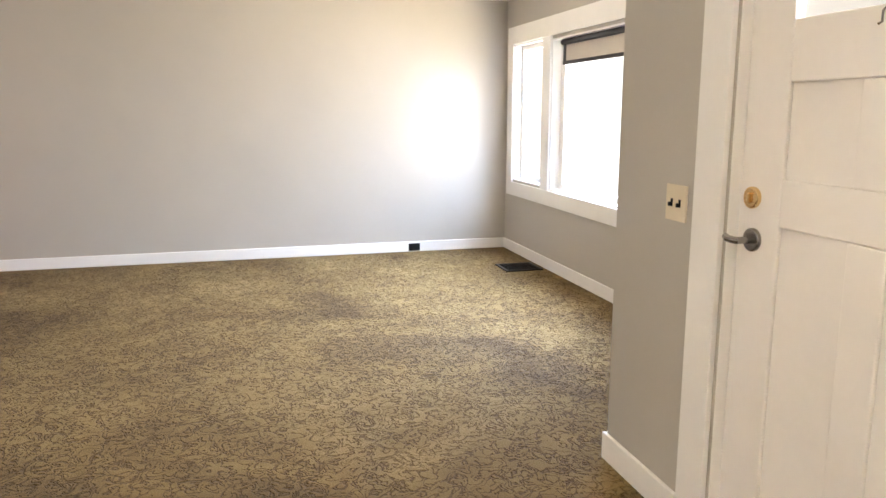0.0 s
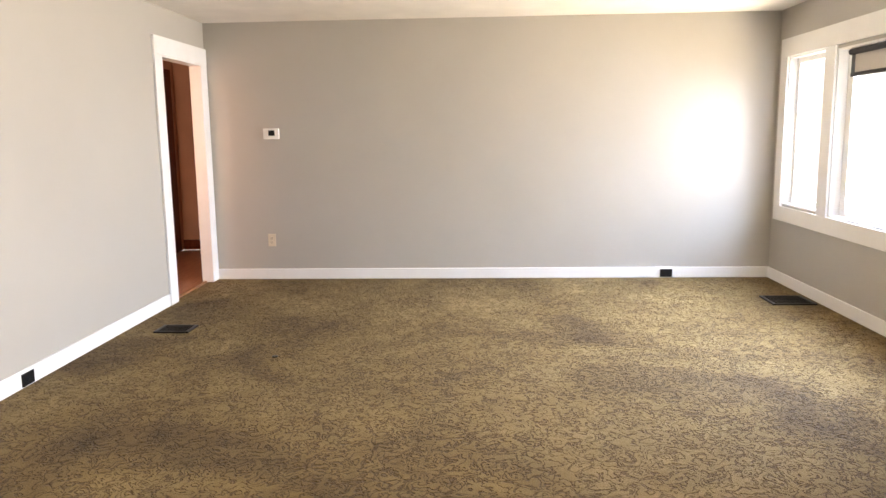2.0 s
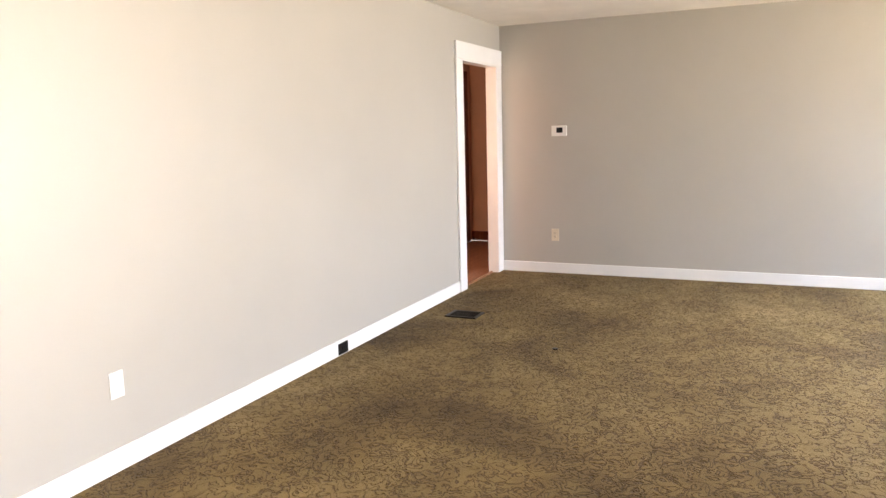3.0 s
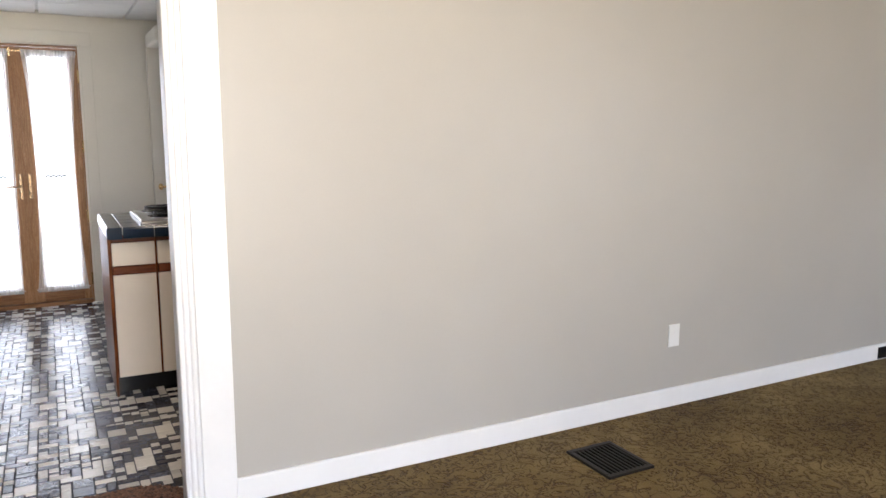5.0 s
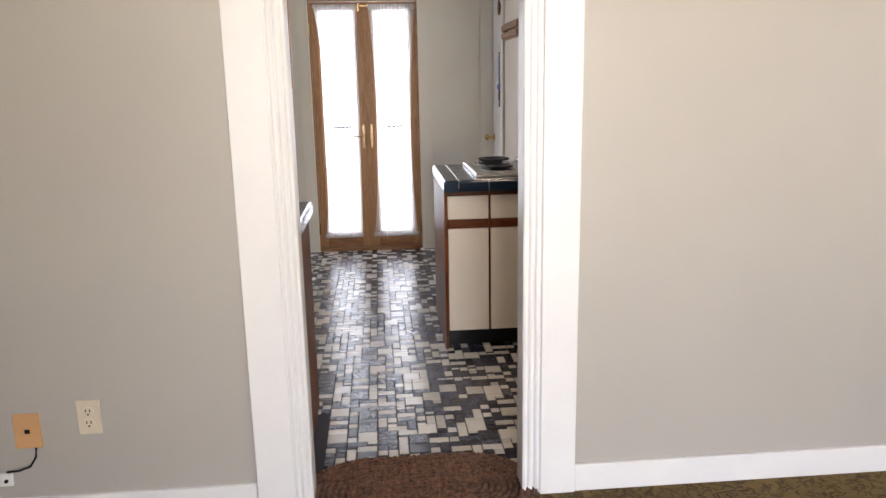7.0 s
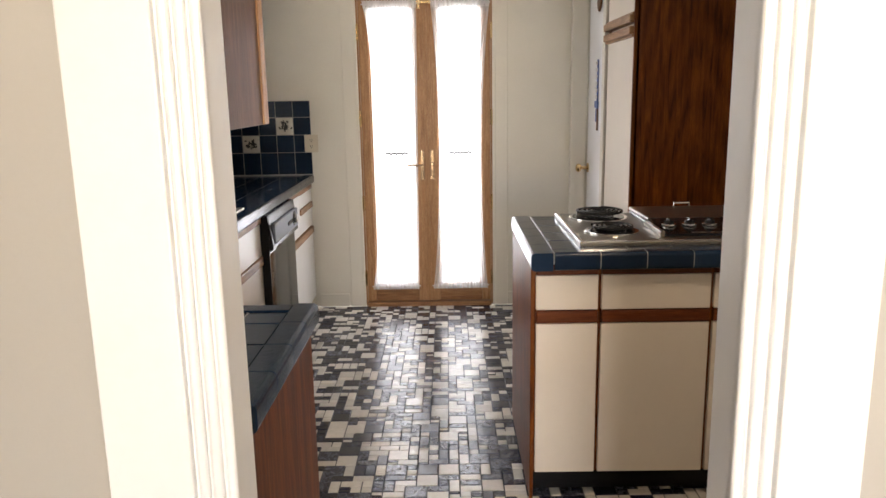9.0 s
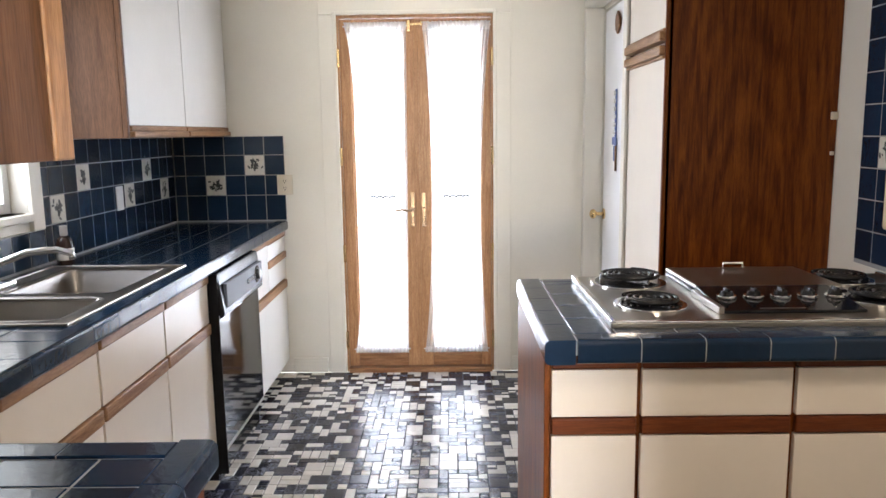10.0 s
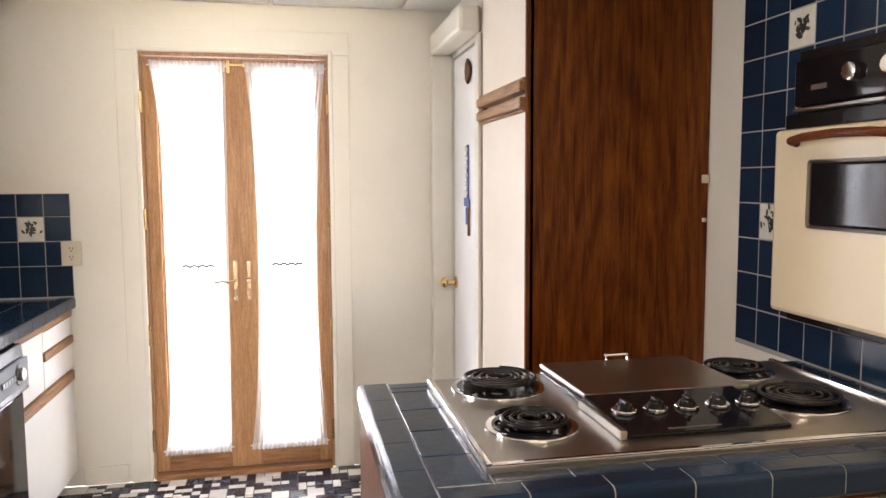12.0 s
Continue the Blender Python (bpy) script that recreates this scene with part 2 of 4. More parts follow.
def thing(name, base, label, category, group="", kind=""):
    ob = new(name)
    ob.location = Vector(base) + Vector((PENINSULA_SHIFT if base[0] > -0.25 and 4 < base[1] < 5.8 else CORNER_SHIFT if name.startswith("corner") else 0.0, 0, 0))
    ob.empty_display_size = 0.1
    BASE[ob.name] = Vector(base)
    return tagged(ob, label, category, group, kind)


def part(name, bm, mat, parent=None, label=""):
    """Links a bmesh in world places as one mesh, under a thing or a part."""
    origin = BASE.get(parent.name, Vector((0, 0, 0))) if parent else Vector((0, 0, 0))
    bmesh.ops.translate(bm, verts=bm.verts, vec=-origin)
    me = bpy.data.meshes.new(name)
    bm.to_mesh(me)
    bm.free()
    for k in (mat if isinstance(mat, list) else [mat]):
        me.materials.append(M[k])
    ob = new(name, me)
    if parent:
        ob.parent = parent
        BASE[ob.name] = origin
    return tagged(ob, label) if label else ob


def box(bm, x0, x1, y0, y1, z0, z1, bevel=0.0, seg=2):
    r = bmesh.ops.create_cube(bm, size=1, matrix=Matrix.Translation(((x0 + x1) / 2, (y0 + y1) / 2, (z0 + z1) / 2)) @ Matrix.Diagonal((abs(x1 - x0), abs(y1 - y0), abs(z1 - z0), 1)))
    if bevel:
        edges = list({e for v in r["verts"] for e in v.link_edges})
        bmesh.ops.bevel(bm, geom=edges, offset=bevel, segments=seg, affect="EDGES", profile=0.5)
    return bm


def B(*a, **k):
    return box(bmesh.new(), *a, **k)


def boxes(*rows, bevel=0.0):
    bm = bmesh.new()
    for r in rows:
        box(bm, *r, bevel=bevel)
    return bm


AX = {"x": Matrix.Rotation(radians(90), 4, "Y"), "y": Matrix.Rotation(radians(-90), 4, "X"), "z": Matrix.Identity(4)}


def cyl(bm, at, r, h, axis="z", r2=None, seg=24, bevel=0.0):
    """A capped cylinder or cone centred at a place."""
    res = bmesh.ops.create_cone(bm, cap_ends=True, segments=seg, radius1=r, radius2=r if r2 is None else r2, depth=h, matrix=Matrix.Translation(at) @ AX[axis])
    if bevel:
        bmesh.ops.bevel(bm, geom=[e for e in {e for v in res["verts"] for e in v.link_edges} if len(e.link_faces) == 2 and e.calc_face_angle(0) > 0.9], offset=bevel, segments=2, affect="EDGES", profile=0.5)
    return bm


def C(*a, **k):
    return cyl(bmesh.new(), *a, **k)


def smooth(ob):
    for p in ob.data.polygons:
        p.use_smooth = True
    return ob


def tube(bm, pts, r, seg=8, closed=False, radius=None):
    """A round bar along a line of points."""
    pts = [Vector(p) for p in pts]
    n, rings = len(pts), []
    for i, p in enumerate(pts):
        a, b = (pts[(i - 1) % n], pts[(i + 1) % n]) if closed else (pts[max(0, i - 1)], pts[min(n - 1, i + 1)])
        d = (b - a).normalized()
        u = d.cross(Vector((0, 0, 1)) if abs(d.z) < 0.95 else Vector((1, 0, 0))).normalized()
        w = d.cross(u)
        rr = radius(i) if radius else r
        rings.append([bm.verts.new(p + rr * (math.cos(q) * u + math.sin(q) * w)) for q in [2 * math.pi * k / seg for k in range(seg)]])
    for i in range(n if closed else n - 1):
        a, b = rings[i], rings[(i + 1) % n]
        for k in range(seg):
            bm.faces.new((a[k], a[(k + 1) % seg], b[(k + 1) % seg], b[k]))
    if not closed:
        bm.faces.new(rings[0][::-1])
        bm.faces.new(rings[-1])
    return bm


def structure(name, bm, mat, label, category):
    return tagged(part(name, bm, mat), label, category, kind="structure")


def wall(name, axis, p0, p1, a0, a1, z0, z1, mat, label, holes=()):
    """A wall normal to an axis, with openings (a0, a1, z0, z1) through it."""
    bm = bmesh.new()
    def put(b0, b1, c0, c1):
        if b1 - b0 > 1e-4 and c1 - c0 > 1e-4:
            box(bm, *((p0, p1, b0, b1) if axis == "x" else (b0, b1, p0, p1)), c0, c1)
    at = a0
    for h0, h1, k0, k1 in sorted(holes):
        put(at, h0, z0, z1)
        put(h0, h1, z0, k0)
        put(h0, h1, k1, z1)
        at = h1
    put(at, a1, z0, z1)
    return structure(name, bm, mat, label, "wall")


TILES = {}


def tile(parent, at, size, up, mat, name="tile", origin=None):
    """One glazed tile with eased edges: size along its two sides and its thickness, facing up."""
    key = (round(size[0], 4), round(size[1], 4), round(size[2], 4), up, mat)
    if key not in TILES:
        a, b, h, e = size[0] / 2, size[1] / 2, size[2], min(0.0022, size[0] * 0.12)
        vs = []
        for i, z in ((0, 0), (0, h - e), (e, h)):
            vs += [(-a + i, -b + i, z), (a - i, -b + i, z), (a - i, b - i, z), (-a + i, b - i, z)]
        fs = [(8, 9, 10, 11)]
        for k in (0, 4):
            fs += [(k + j, k + (j + 1) % 4, k + 4 + (j + 1) % 4, k + 4 + j) for j in range(4)]
        turn = {"+z": Matrix.Identity(3), "+x": Matrix(((0, 0, 1), (1, 0, 0), (0, 1, 0))), "-y": Matrix(((1, 0, 0), (0, 0, -1), (0, 1, 0))), "-x": Matrix(((0, 0, -1), (-1, 0, 0), (0, 1, 0)))}[up]
        me = bpy.data.meshes.new(name)
        me.from_pydata([turn @ Vector(v) for v in vs], [], fs)
        me.materials.append(M[mat])
        TILES[key] = me
    ob = new(name, TILES[key])
    ob.parent = parent
    ob.location = Vector(at) - BASE.get(parent.name, Vector((0, 0, 0)))
    BASE[ob.name] = Vector(at)
    return ob

# ---- structure ----
CEIL, KCEIL = 2.414, 2.297
X_E, Y_N, Y_S, Y_D, X_KW, Y_F, X_KE = 7.2, 2.71, -2.553, -1.355, -2.057, 6.708, 1.086
structure("ground", B(-900, 900, -900, 900, -0.4, -0.3), "ground", "pale sunlit ground around the house", "ground")
floor = structure("floor_living", boxes((-2.6, X_E, Y_D, 2.745, -0.2, 0.0), (2.607, X_E, Y_S, Y_D, -0.2, 0.0)), "carpet", "worn tan sculpted carpet with brown stains", "floor")
structure("floor_hall", B(5.0, 9.1, 2.745, 3.8, -0.2, -0.004), "hallfloor", "reddish wooden hall floor", "floor")
kfloor = structure("floor_kitchen", B(X_KW, X_KE, 2.745, Y_F, -0.2, -0.006), "floorgrout", "glossy black and white mosaic kitchen floor", "floor")
structure("ceiling_living", boxes((-2.75, 9.25, -2.7, 2.78, CEIL, CEIL + 0.12), (1.25, 9.25, 2.78, 3.95, CEIL, CEIL + 0.12)), "ceiling", "off-white painted living room ceiling", "ceiling")
bm = B(-2.2, 1.25, 2.78, 6.86, KCEIL + 0.03, KCEIL + 0.12)
for i in range(6):
    for j in range(7):
        x0, y0 = X_KW + 0.01 + i * 0.62 - 0.27, Y_F - 0.61 * (j + 1) + 0.0
        x1, y1 = min(x0 + 0.60, X_KE - 0.005), min(y0 + 0.595, Y_F - 0.005)
        x0, y0 = max(x0, X_KW + 0.005), max(y0, 2.785)
        if x1 > x0 and y1 > y0:
            box(bm, x0, x1, y0, y1, KCEIL, KCEIL + 0.03, bevel=0.004, seg=1)
structure("ceiling_kitchen", bm, "panel", "suspended ceiling of white square panels", "ceiling")

K0, K1, KH = -0.812, -0.100, 2.04
H0, H1, HH = 6.2, 7.06, 2.03
wall("wall_north", "y", Y_N, 2.78, -2.6, 9.1, 0, CEIL, "wall", "smooth greige wall between living room and kitchen", [(K0 - 0.013, K1 + 0.013, 0, KH + 0.013), (H0, H1, 0, HH)])
wall("wall_east", "x", X_E, X_E + 0.15, -2.7, Y_N, 0, CEIL, "wall", "smooth greige living room wall")
WINS = [(6.25, 6.975, 0.705, 1.99), (4.2, 6.08, 0.69, 1.965)]
wall("wall_south", "y", -2.70, Y_S, 2.46, X_E, 0, CEIL, "wall", "greige wall around the front window", WINS)
wall("wall_return", "x", 2.46, 2.607, Y_S, Y_D - 0.15, 0, CEIL, "wall", "greige return wall beside the entry")
D0, D1, DH = 1.03, 1.945, 2.04
wall("wall_entry", "y", Y_D - 0.15, Y_D, -2.6, 2.607, 0, CEIL, "wall", "greige wall around the front door", [(-0.75, 0.55, 0.82, 2.0), (D0, D1, 0, DH)])
wall("wall_west", "x", -2.75, -2.6, -1.505, 2.78, 0, CEIL, "wall", "plain greige rear wall")
wall("wall_hall_north", "y", 3.8, 3.95, 5.0, 9.25, 0, CEIL, "hallwall", "warm painted hall wall")
wall("wall_hall_end", "x", 9.1, 9.25, 2.71, 3.8, 0, CEIL, "hallwall", "warm painted hall end wall")
wall("wall_hall_west", "x", 4.85, 5.0, 2.78, 3.8, 0, CEIL, "hallwall", "warm painted hall wall")
SW = (4.25, 5.2, 1.13, 2.05)
wall("wall_kitchen_west", "x", -2.2, X_KW, 2.78, 6.86, 0, KCEIL + 0.1, "kwall", "cream kitchen wall with the sink window", [SW])
F0, F1, FH = -1.081, -0.204, 2.065
wall("wall_kitchen_north", "y", Y_F, 6.86, X_KW, 1.25, 0, KCEIL + 0.1, "kwall", "cream kitchen wall around the french doors", [(F0, F1, 0, FH)])
wall("wall_kitchen_east", "x", X_KE, 1.25, 2.78, Y_F, 0, KCEIL + 0.1, "kwall", "cream kitchen wall with the built-in oven")
wall("wall_closet", "x", 0.41, 0.5, 6.06, Y_F, 0, KCEIL, "kwall", "cream wall around the closet door", [(6.12, 6.65, 0, 2.06)])


def baseboard(rows, label="white painted baseboard", mat="trim"):
    for r in rows:
        structure("baseboard", B(*r, bevel=0.004), mat, label, "baseboard")


BH = 0.1
baseboard([
    (X_E - 0.016, X_E, Y_S + 0.016, Y_N - 0.016, 0, BH), (2.607, X_E, Y_S, Y_S + 0.016, 0, BH),
    (0.085, 6.055, Y_N - 0.016, Y_N, 0, BH), (-2.6, -1.0, Y_N - 0.016, Y_N, 0, BH),
    (2.106, 2.623, Y_D, Y_D + 0.016, 0, BH + 0.01), (2.607, 2.623, Y_S + 0.016, Y_D, 0, BH + 0.01), (-2.6, 0.88, Y_D, Y_D + 0.016, 0, BH)])
baseboard([(-1.40, -1.195, Y_F - 0.014, Y_F, 0, 0.09), (-0.10, 0.3, Y_F - 0.014, Y_F, 0, 0.09)], "cream painted kitchen baseboard", "kwall")
structure("baseboard", B(9.085, 9.1, 2.78, 3.8, 0, 0.12), "reddoor", "dark wooden hall baseboard", "baseboard")


def casing(name, x0, x1, zt, y, w, out, label, flute=0.0, mat="trim"):
    """Door casing on a wall facing -y: flat boards with, where flute is given, a reeded inner edge."""
    t = thing(name, ((x0 + x1) / 2, y, 0), label, "door casing", kind="structure")
    for side, a, s in (("left", x0, -1), ("right", x1, 1)):
        lo, hi = sorted((a + s * flute, a + s * w))
        part("casing_board", B(lo, hi, y - out, y, 0, zt + flute, bevel=0.003), mat, t)
        if flute:
            for i in range(3):
                f0, f1 = sorted((a + s * flute * i / 3, a + s * flute * (i + 0.76) / 3))
                part("reed", B(f0, f1, y - out + 0.004, y + 0.001, 0, zt + flute * i / 3, bevel=0.0065, seg=3), mat, t)
            lo, hi = sorted((a, a + s * flute))
            part("reed_backing", B(lo, hi, y - 0.007, y + 0.0005, 0, zt), mat, t)
    part("head_board", B(x0 - w, x1 + w, y - out - 0.002, y, zt + flute, zt + w + 0.01, bevel=0.003), mat, t)
    if flute:
        part("head_reeding", boxes(*[(x0 - flute, x1 + flute, y - out + 0.002, y + 0.001, zt + flute * i / 4, zt + flute * (i + 0.86) / 4) for i in range(4)], bevel=0.003), mat, t)
    return t


kc = casing("door_casing", K0, K1, KH, Y_N, 0.184, 0.022, "white door casing with reeded inner edge", 0.062)
part("jamb", boxes((K0 - 0.0125, K0 - 0.0005, Y_N + 0.002, 2.79, 0, KH), (K1 + 0.0005, K1 + 0.0125, Y_N + 0.002, 2.79, 0, KH), (K0, K1, Y_N + 0.002, 2.79, KH, KH + 0.012)), "trim", kc)
hc = casing("door_casing", H0, H1, HH, Y_N, 0.135, 0.02, "white hall door casing")
part("jamb", boxes((H0, H0 + 0.015, Y_N - 0.018, 2.80, 0, HH), (H1 - 0.015, H1, Y_N - 0.018, 2.80, 0, HH), (H0, H1, Y_N - 0.018, 2.80, HH - 0.015, HH)), "trim", hc)
fc = casing("door_casing", F0, F1, FH, Y_F, 0.1, 0.018, "cream casing of the french doors", mat="kwall")
part("bead", boxes((F0 - 0.02, F0, Y_F - 0.026, Y_F, 0, FH + 0.02), (F1, F1 + 0.02, Y_F - 0.026, Y_F, 0, FH + 0.02), (F0, F1, Y_F - 0.026, Y_F, FH, FH + 0.02), bevel=0.004), "kwall", fc)
structure("threshold", B(H0, H1, 2.76, 2.78, -0.01, 0.012, bevel=0.004), "oakx", "wooden threshold of the hall", "threshold")

# ---- front door ----
fd = thing("door_1", (1.5, Y_D - 0.04, 0), "white panelled front door, closed", "door", kind="structure")
YD = Y_D - 0.035
st = [(D0 + 0.004, D0 + 0.15), (1.30, 1.50 - 0.02), (1.80, D1 - 0.008)]
bm = boxes((D0 + 0.004, D1 - 0.006, YD - 0.045, YD - 0.012, 0.01, 1.60), (D0 + 0.004, D1 - 0.006, YD - 0.045, YD - 0.012, 1.9, DH - 0.006), (D0 + 0.004, D0 + 0.2, YD - 0.045, YD - 0.012, 1.6, 1.9), (1.79, D1 - 0.006, YD - 0.045, YD - 0.012, 1.6, 1.9))
part("leaf", bm, "door", fd)
bm = bmesh.new()
for x0, x1, z0, z1 in ((1.77, D1 - 0.006, 0.01, 2.03), (D0 + 0.004, 1.19, 0.01, 2.03), (1.412, 1.53, 0.26, 1.06), (1.19, 1.77, 0.01, 0.26), (1.19, 1.77, 1.06, 1.19), (1.19, 1.77, 1.445, 1.605), (1.19, 1.77, 1.9, 2.03), (1.412, 1.53, 1.19, 1.445)):
    box(bm, x0, x1, YD - 0.014, YD, z0, z1, bevel=0.0045, seg=2)
part("panel_frame", bm, "door", fd)
part("pane", B(1.19, 1.8, YD - 0.032, YD - 0.026, 1.6, 1.9), "glass", fd).visible_shadow = False
lock = part("deadbolt", C((1.875, YD + 0.008, 1.131), 0.031, 0.016, "y", bevel=0.004), "brass", fd, "polished brass deadbolt")
part("thumb_turn", B(1.871, 1.879, YD + 0.014, YD + 0.026, 1.116, 1.146, bevel=0.004), "brass", lock)
lev = part("lever_handle", C((1.866, YD + 0.006, 1.012), 0.034, 0.014, "y", bevel=0.004), "nickel", fd, "brushed nickel lever handle")
part("lever", tube(bmesh.new(), [(1.866, YD + 0.01, 1.012), (1.866, YD + 0.055, 1.012), (1.88, YD + 0.06, 1.012), (1.905, YD + 0.058, 1.012), (1.925, YD + 0.05, 1.014)], 0.0105, 10), "nickel", lev)
part("viewer_hook", tube(bmesh.new(), [(1.48, YD + 0.002, 1.60), (1.48, YD + 0.012, 1.59), (1.48, YD + 0.012, 1.565), (1.48, YD + 0.022, 1.56)], 0.003, 6), "nickel", fd)
ec = casing("door_casing", D0, D1 + 0.01, DH, Y_D + 0.02, 0.137, 0.02, "white casing of the front door")
part("jamb", boxes((D1 - 0.004, D1 + 0.01, Y_D - 0.15, Y_D - 0.002, 0, DH), (D0 - 0.01, D0 + 0.002, Y_D - 0.15, Y_D - 0.002, 0, DH), (D0, D1, Y_D - 0.15, Y_D - 0.002, DH - 0.004, DH + 0.01)), "trim", ec)


def wall_plate(name, at, size, facing, mat, label, category, toggles=0, sockets=0, holes=0):
    """A cover plate on a wall: at its centre, (width, height); facing '-y', '+y', '-x' or '+x'."""
    w, h = size
    t = thing(name, at, label, category)
    s = -1 if facing[0] == "-" else 1
    def blk(u0, u1, d0, d1, v0, v1, bev):
        lo, hi = sorted((s * d0, s * d1))
        if facing[1] == "y":
            return B(at[0] + u0, at[0] + u1, at[1] + lo, at[1] + hi, at[2] + v0, at[2] + v1, bevel=bev)
        return B(at[0] + lo, at[0] + hi, at[1] + u0, at[1] + u1, at[2] + v0, at[2] + v1, bevel=bev)
    part("cover", blk(-w / 2, w / 2, 0, 0.007, -h / 2, h / 2, 0.003), mat, t)
    for k in range(toggles):
        u = (k - (toggles - 1) / 2) * 0.046
        part("slot", blk(u - 0.006, u + 0.006, 0.006, 0.0085, -0.013, 0.013, 0.0008), "black", t)
        part("toggle", blk(u - 0.004, u + 0.004, 0.007, 0.02, -0.012, 0.002, 0.002), "black", t)
    for k in range(sockets):
        v = (k - (sockets - 1) / 2) * 0.04
        soc = part("socket", C((at[0], at[1] + s * 0.008, at[2] + v) if facing[1] == "y" else (at[0] + s * 0.008, at[1], at[2] + v), 0.0165, 0.004, facing[1], bevel=0.001), mat, t)
        for u in (-0.0065, 0.0065):
            part("slot", blk(u - 0.0014, u + 0.0014, 0.008, 0.0112, v - 0.001, v + 0.009, 0), "black", soc)
        part("slot", blk(-0.003, 0.003, 0.008, 0.0112, v - 0.011, v - 0.006, 0), "black", soc)
    for k in range(holes):
        part("jack", blk(-0.008, 0.008, 0.006, 0.009, -0.008, 0.006, 0.001), "black", t)
    return t


wall_plate("light_switch", (2.205, Y_D, 1.078), (0.118, 0.118), "+y", "plate", "ivory double light switch with dark toggles", "light switch", toggles=2)
wall_plate("wall_outlet", (X_E, 2.152, 0.379), (0.075, 0.12), "-x", "plate", "ivory power outlet on the greige wall", "outlet", sockets=2)
wall_plate("wall_outlet", (-1.514, Y_N, 0.37), (0.073, 0.117), "-y", "plate", "ivory power outlet beside the kitchen opening", "outlet", sockets=2)
wall_plate("blank_cover", (2.308, Y_N, 0.377), (0.073, 0.117), "-y", "whiteplate", "blank white cover plate on the wall", "cover plate")
pj = wall_plate("phone_jack", (-1.71, Y_N, 0.333), (0.085, 0.12), "-y", "tanplate", "tan phone jack with a loose wire", "phone jack", holes=1)
part("wire", tube(bmesh.new(), [(-1.69, Y_N - 0.006, 0.275), (-1.692, Y_N - 0.012, 0.245), (-1.71, Y_N - 0.018, 0.215), (-1.75, Y_N - 0.014, 0.2), (-1.79, Y_N - 0.01, 0.196)], 0.0035, 6), "black", pj)
cp = thing("cable_plate", (-1.80, Y_N, 0.165), "small white cable plate near the baseboard", "cover plate")
part("cover", B(-1.84, -1.775, Y_N - 0.01, Y_N, 0.145, 0.19, bevel=0.003), "whiteplate", cp)
part("jack", C((-1.795, Y_N - 0.012, 0.165), 0.006, 0.008, "y"), "black", cp)
for nm, a in (("east", (X_E - 0.016, -1.602, 0.045)), ("north", (4.085, Y_N - 0.016, 0.045))):
    wall_plate("baseboard_outlet", a, (0.115, 0.075), "-x" if nm == "east" else "-y", "black", "black outlet set into the white baseboard", "outlet", sockets=1)
th = thing("thermostat", (X_E, 2.108, 1.392), "white thermostat with dark display on the wall", "thermostat")
part("body", B(X_E - 0.024, X_E, 2.033, 2.183, 1.342, 1.442, bevel=0.006), "whiteplate", th)
part("display", B(X_E - 0.027, X_E - 0.022, 2.072, 2.132, 1.374, 1.424, bevel=0.002), "black", th)


def floor_vent(x0, x1, y0, y1):
    t = thing("floor_vent", ((x0 + x1) / 2, (y0 + y1) / 2, 0), "dark metal floor register set in the carpet", "floor vent", "floor vents")
    part("frame", boxes((x0, x1, y0, y0 + 0.025, 0, 0.012), (x0, x1, y1 - 0.025, y1, 0, 0.012), (x0, x0 + 0.02, y0 + 0.025, y1 - 0.025, 0, 0.012), (x1 - 0.02, x1, y0 + 0.025, y1 - 0.025, 0, 0.012), bevel=0.003), "vent", t)
    part("backing", B(x0 + 0.02, x1 - 0.02, y0 + 0.025, y1 - 0.025, 0.001, 0.003), "black", t)
    n = int((x1 - x0 - 0.04) / 0.02)
    for i in range(n):
        x = x0 + 0.03 + i * (x1 - x0 - 0.05) / max(1, n - 1) - 0.005
        part("slat", B(x - 0.003, x + 0.003, y0 + 0.025, y1 - 0.025, 0.003, 0.009), "vent", t)


floor_vent(5.2, 5.4, 2.215, 2.47)
floor_vent(6.03, 6.34, -2.5, -2.16)
floor_vent(1.472, 1.716, 2.193, 2.485)

# ---- front window ----
w = thing("window_1", (5.6, Y_S, 0.55), "wide white-trimmed front window, overexposed daylight outside", "window", kind="structure")
part("window_frame", boxes((4.05, 7.12, Y_S, Y_S + 0.02, 1.99, 2.15), (4.05, 7.12, Y_S, Y_S + 0.02, 0.56, 0.69), (6.975, 7.12, Y_S, Y_S + 0.02, 0.69, 1.99), (6.08, 6.25, Y_S, Y_S + 0.02, 0.69, 1.99), (4.05, 4.2, Y_S, Y_S + 0.02, 0.69, 1.99), bevel=0.003), "trim", w)
part("head_lining", boxes((4.2, 6.08, -2.7, Y_S, 1.95, 1.965), (6.25, 6.975, -2.7, Y_S, 1.975, 1.99), (4.2, 6.08, -2.7, Y_S, 0.69, 0.705), (6.25, 6.975, -2.7, Y_S, 0.705, 0.72), (6.065, 6.08, -2.7, Y_S, 0.705, 1.95), (6.25, 6.262, -2.7, Y_S, 0.72, 1.975), (6.963, 6.975, -2.7, Y_S, 0.72, 1.975)), "trim", w)
part("sash", boxes((5.98, 6.065, -2.67, -2.63, 0.705, 1.95), (4.2, 5.98, -2.67, -2.63, 0.705, 0.75), (4.2, 5.98, -2.67, -2.63, 1.9, 1.95), bevel=0.003), "trim", w)
part("casement", boxes((6.262, 6.31, -2.66, -2.62, 0.72, 1.975), (6.915, 6.963, -2.66, -2.62, 0.72, 1.975), (6.31, 6.915, -2.66, -2.62, 0.72, 0.765), (6.31, 6.915, -2.66, -2.62, 1.93, 1.975), bevel=0.003), "trim", w)
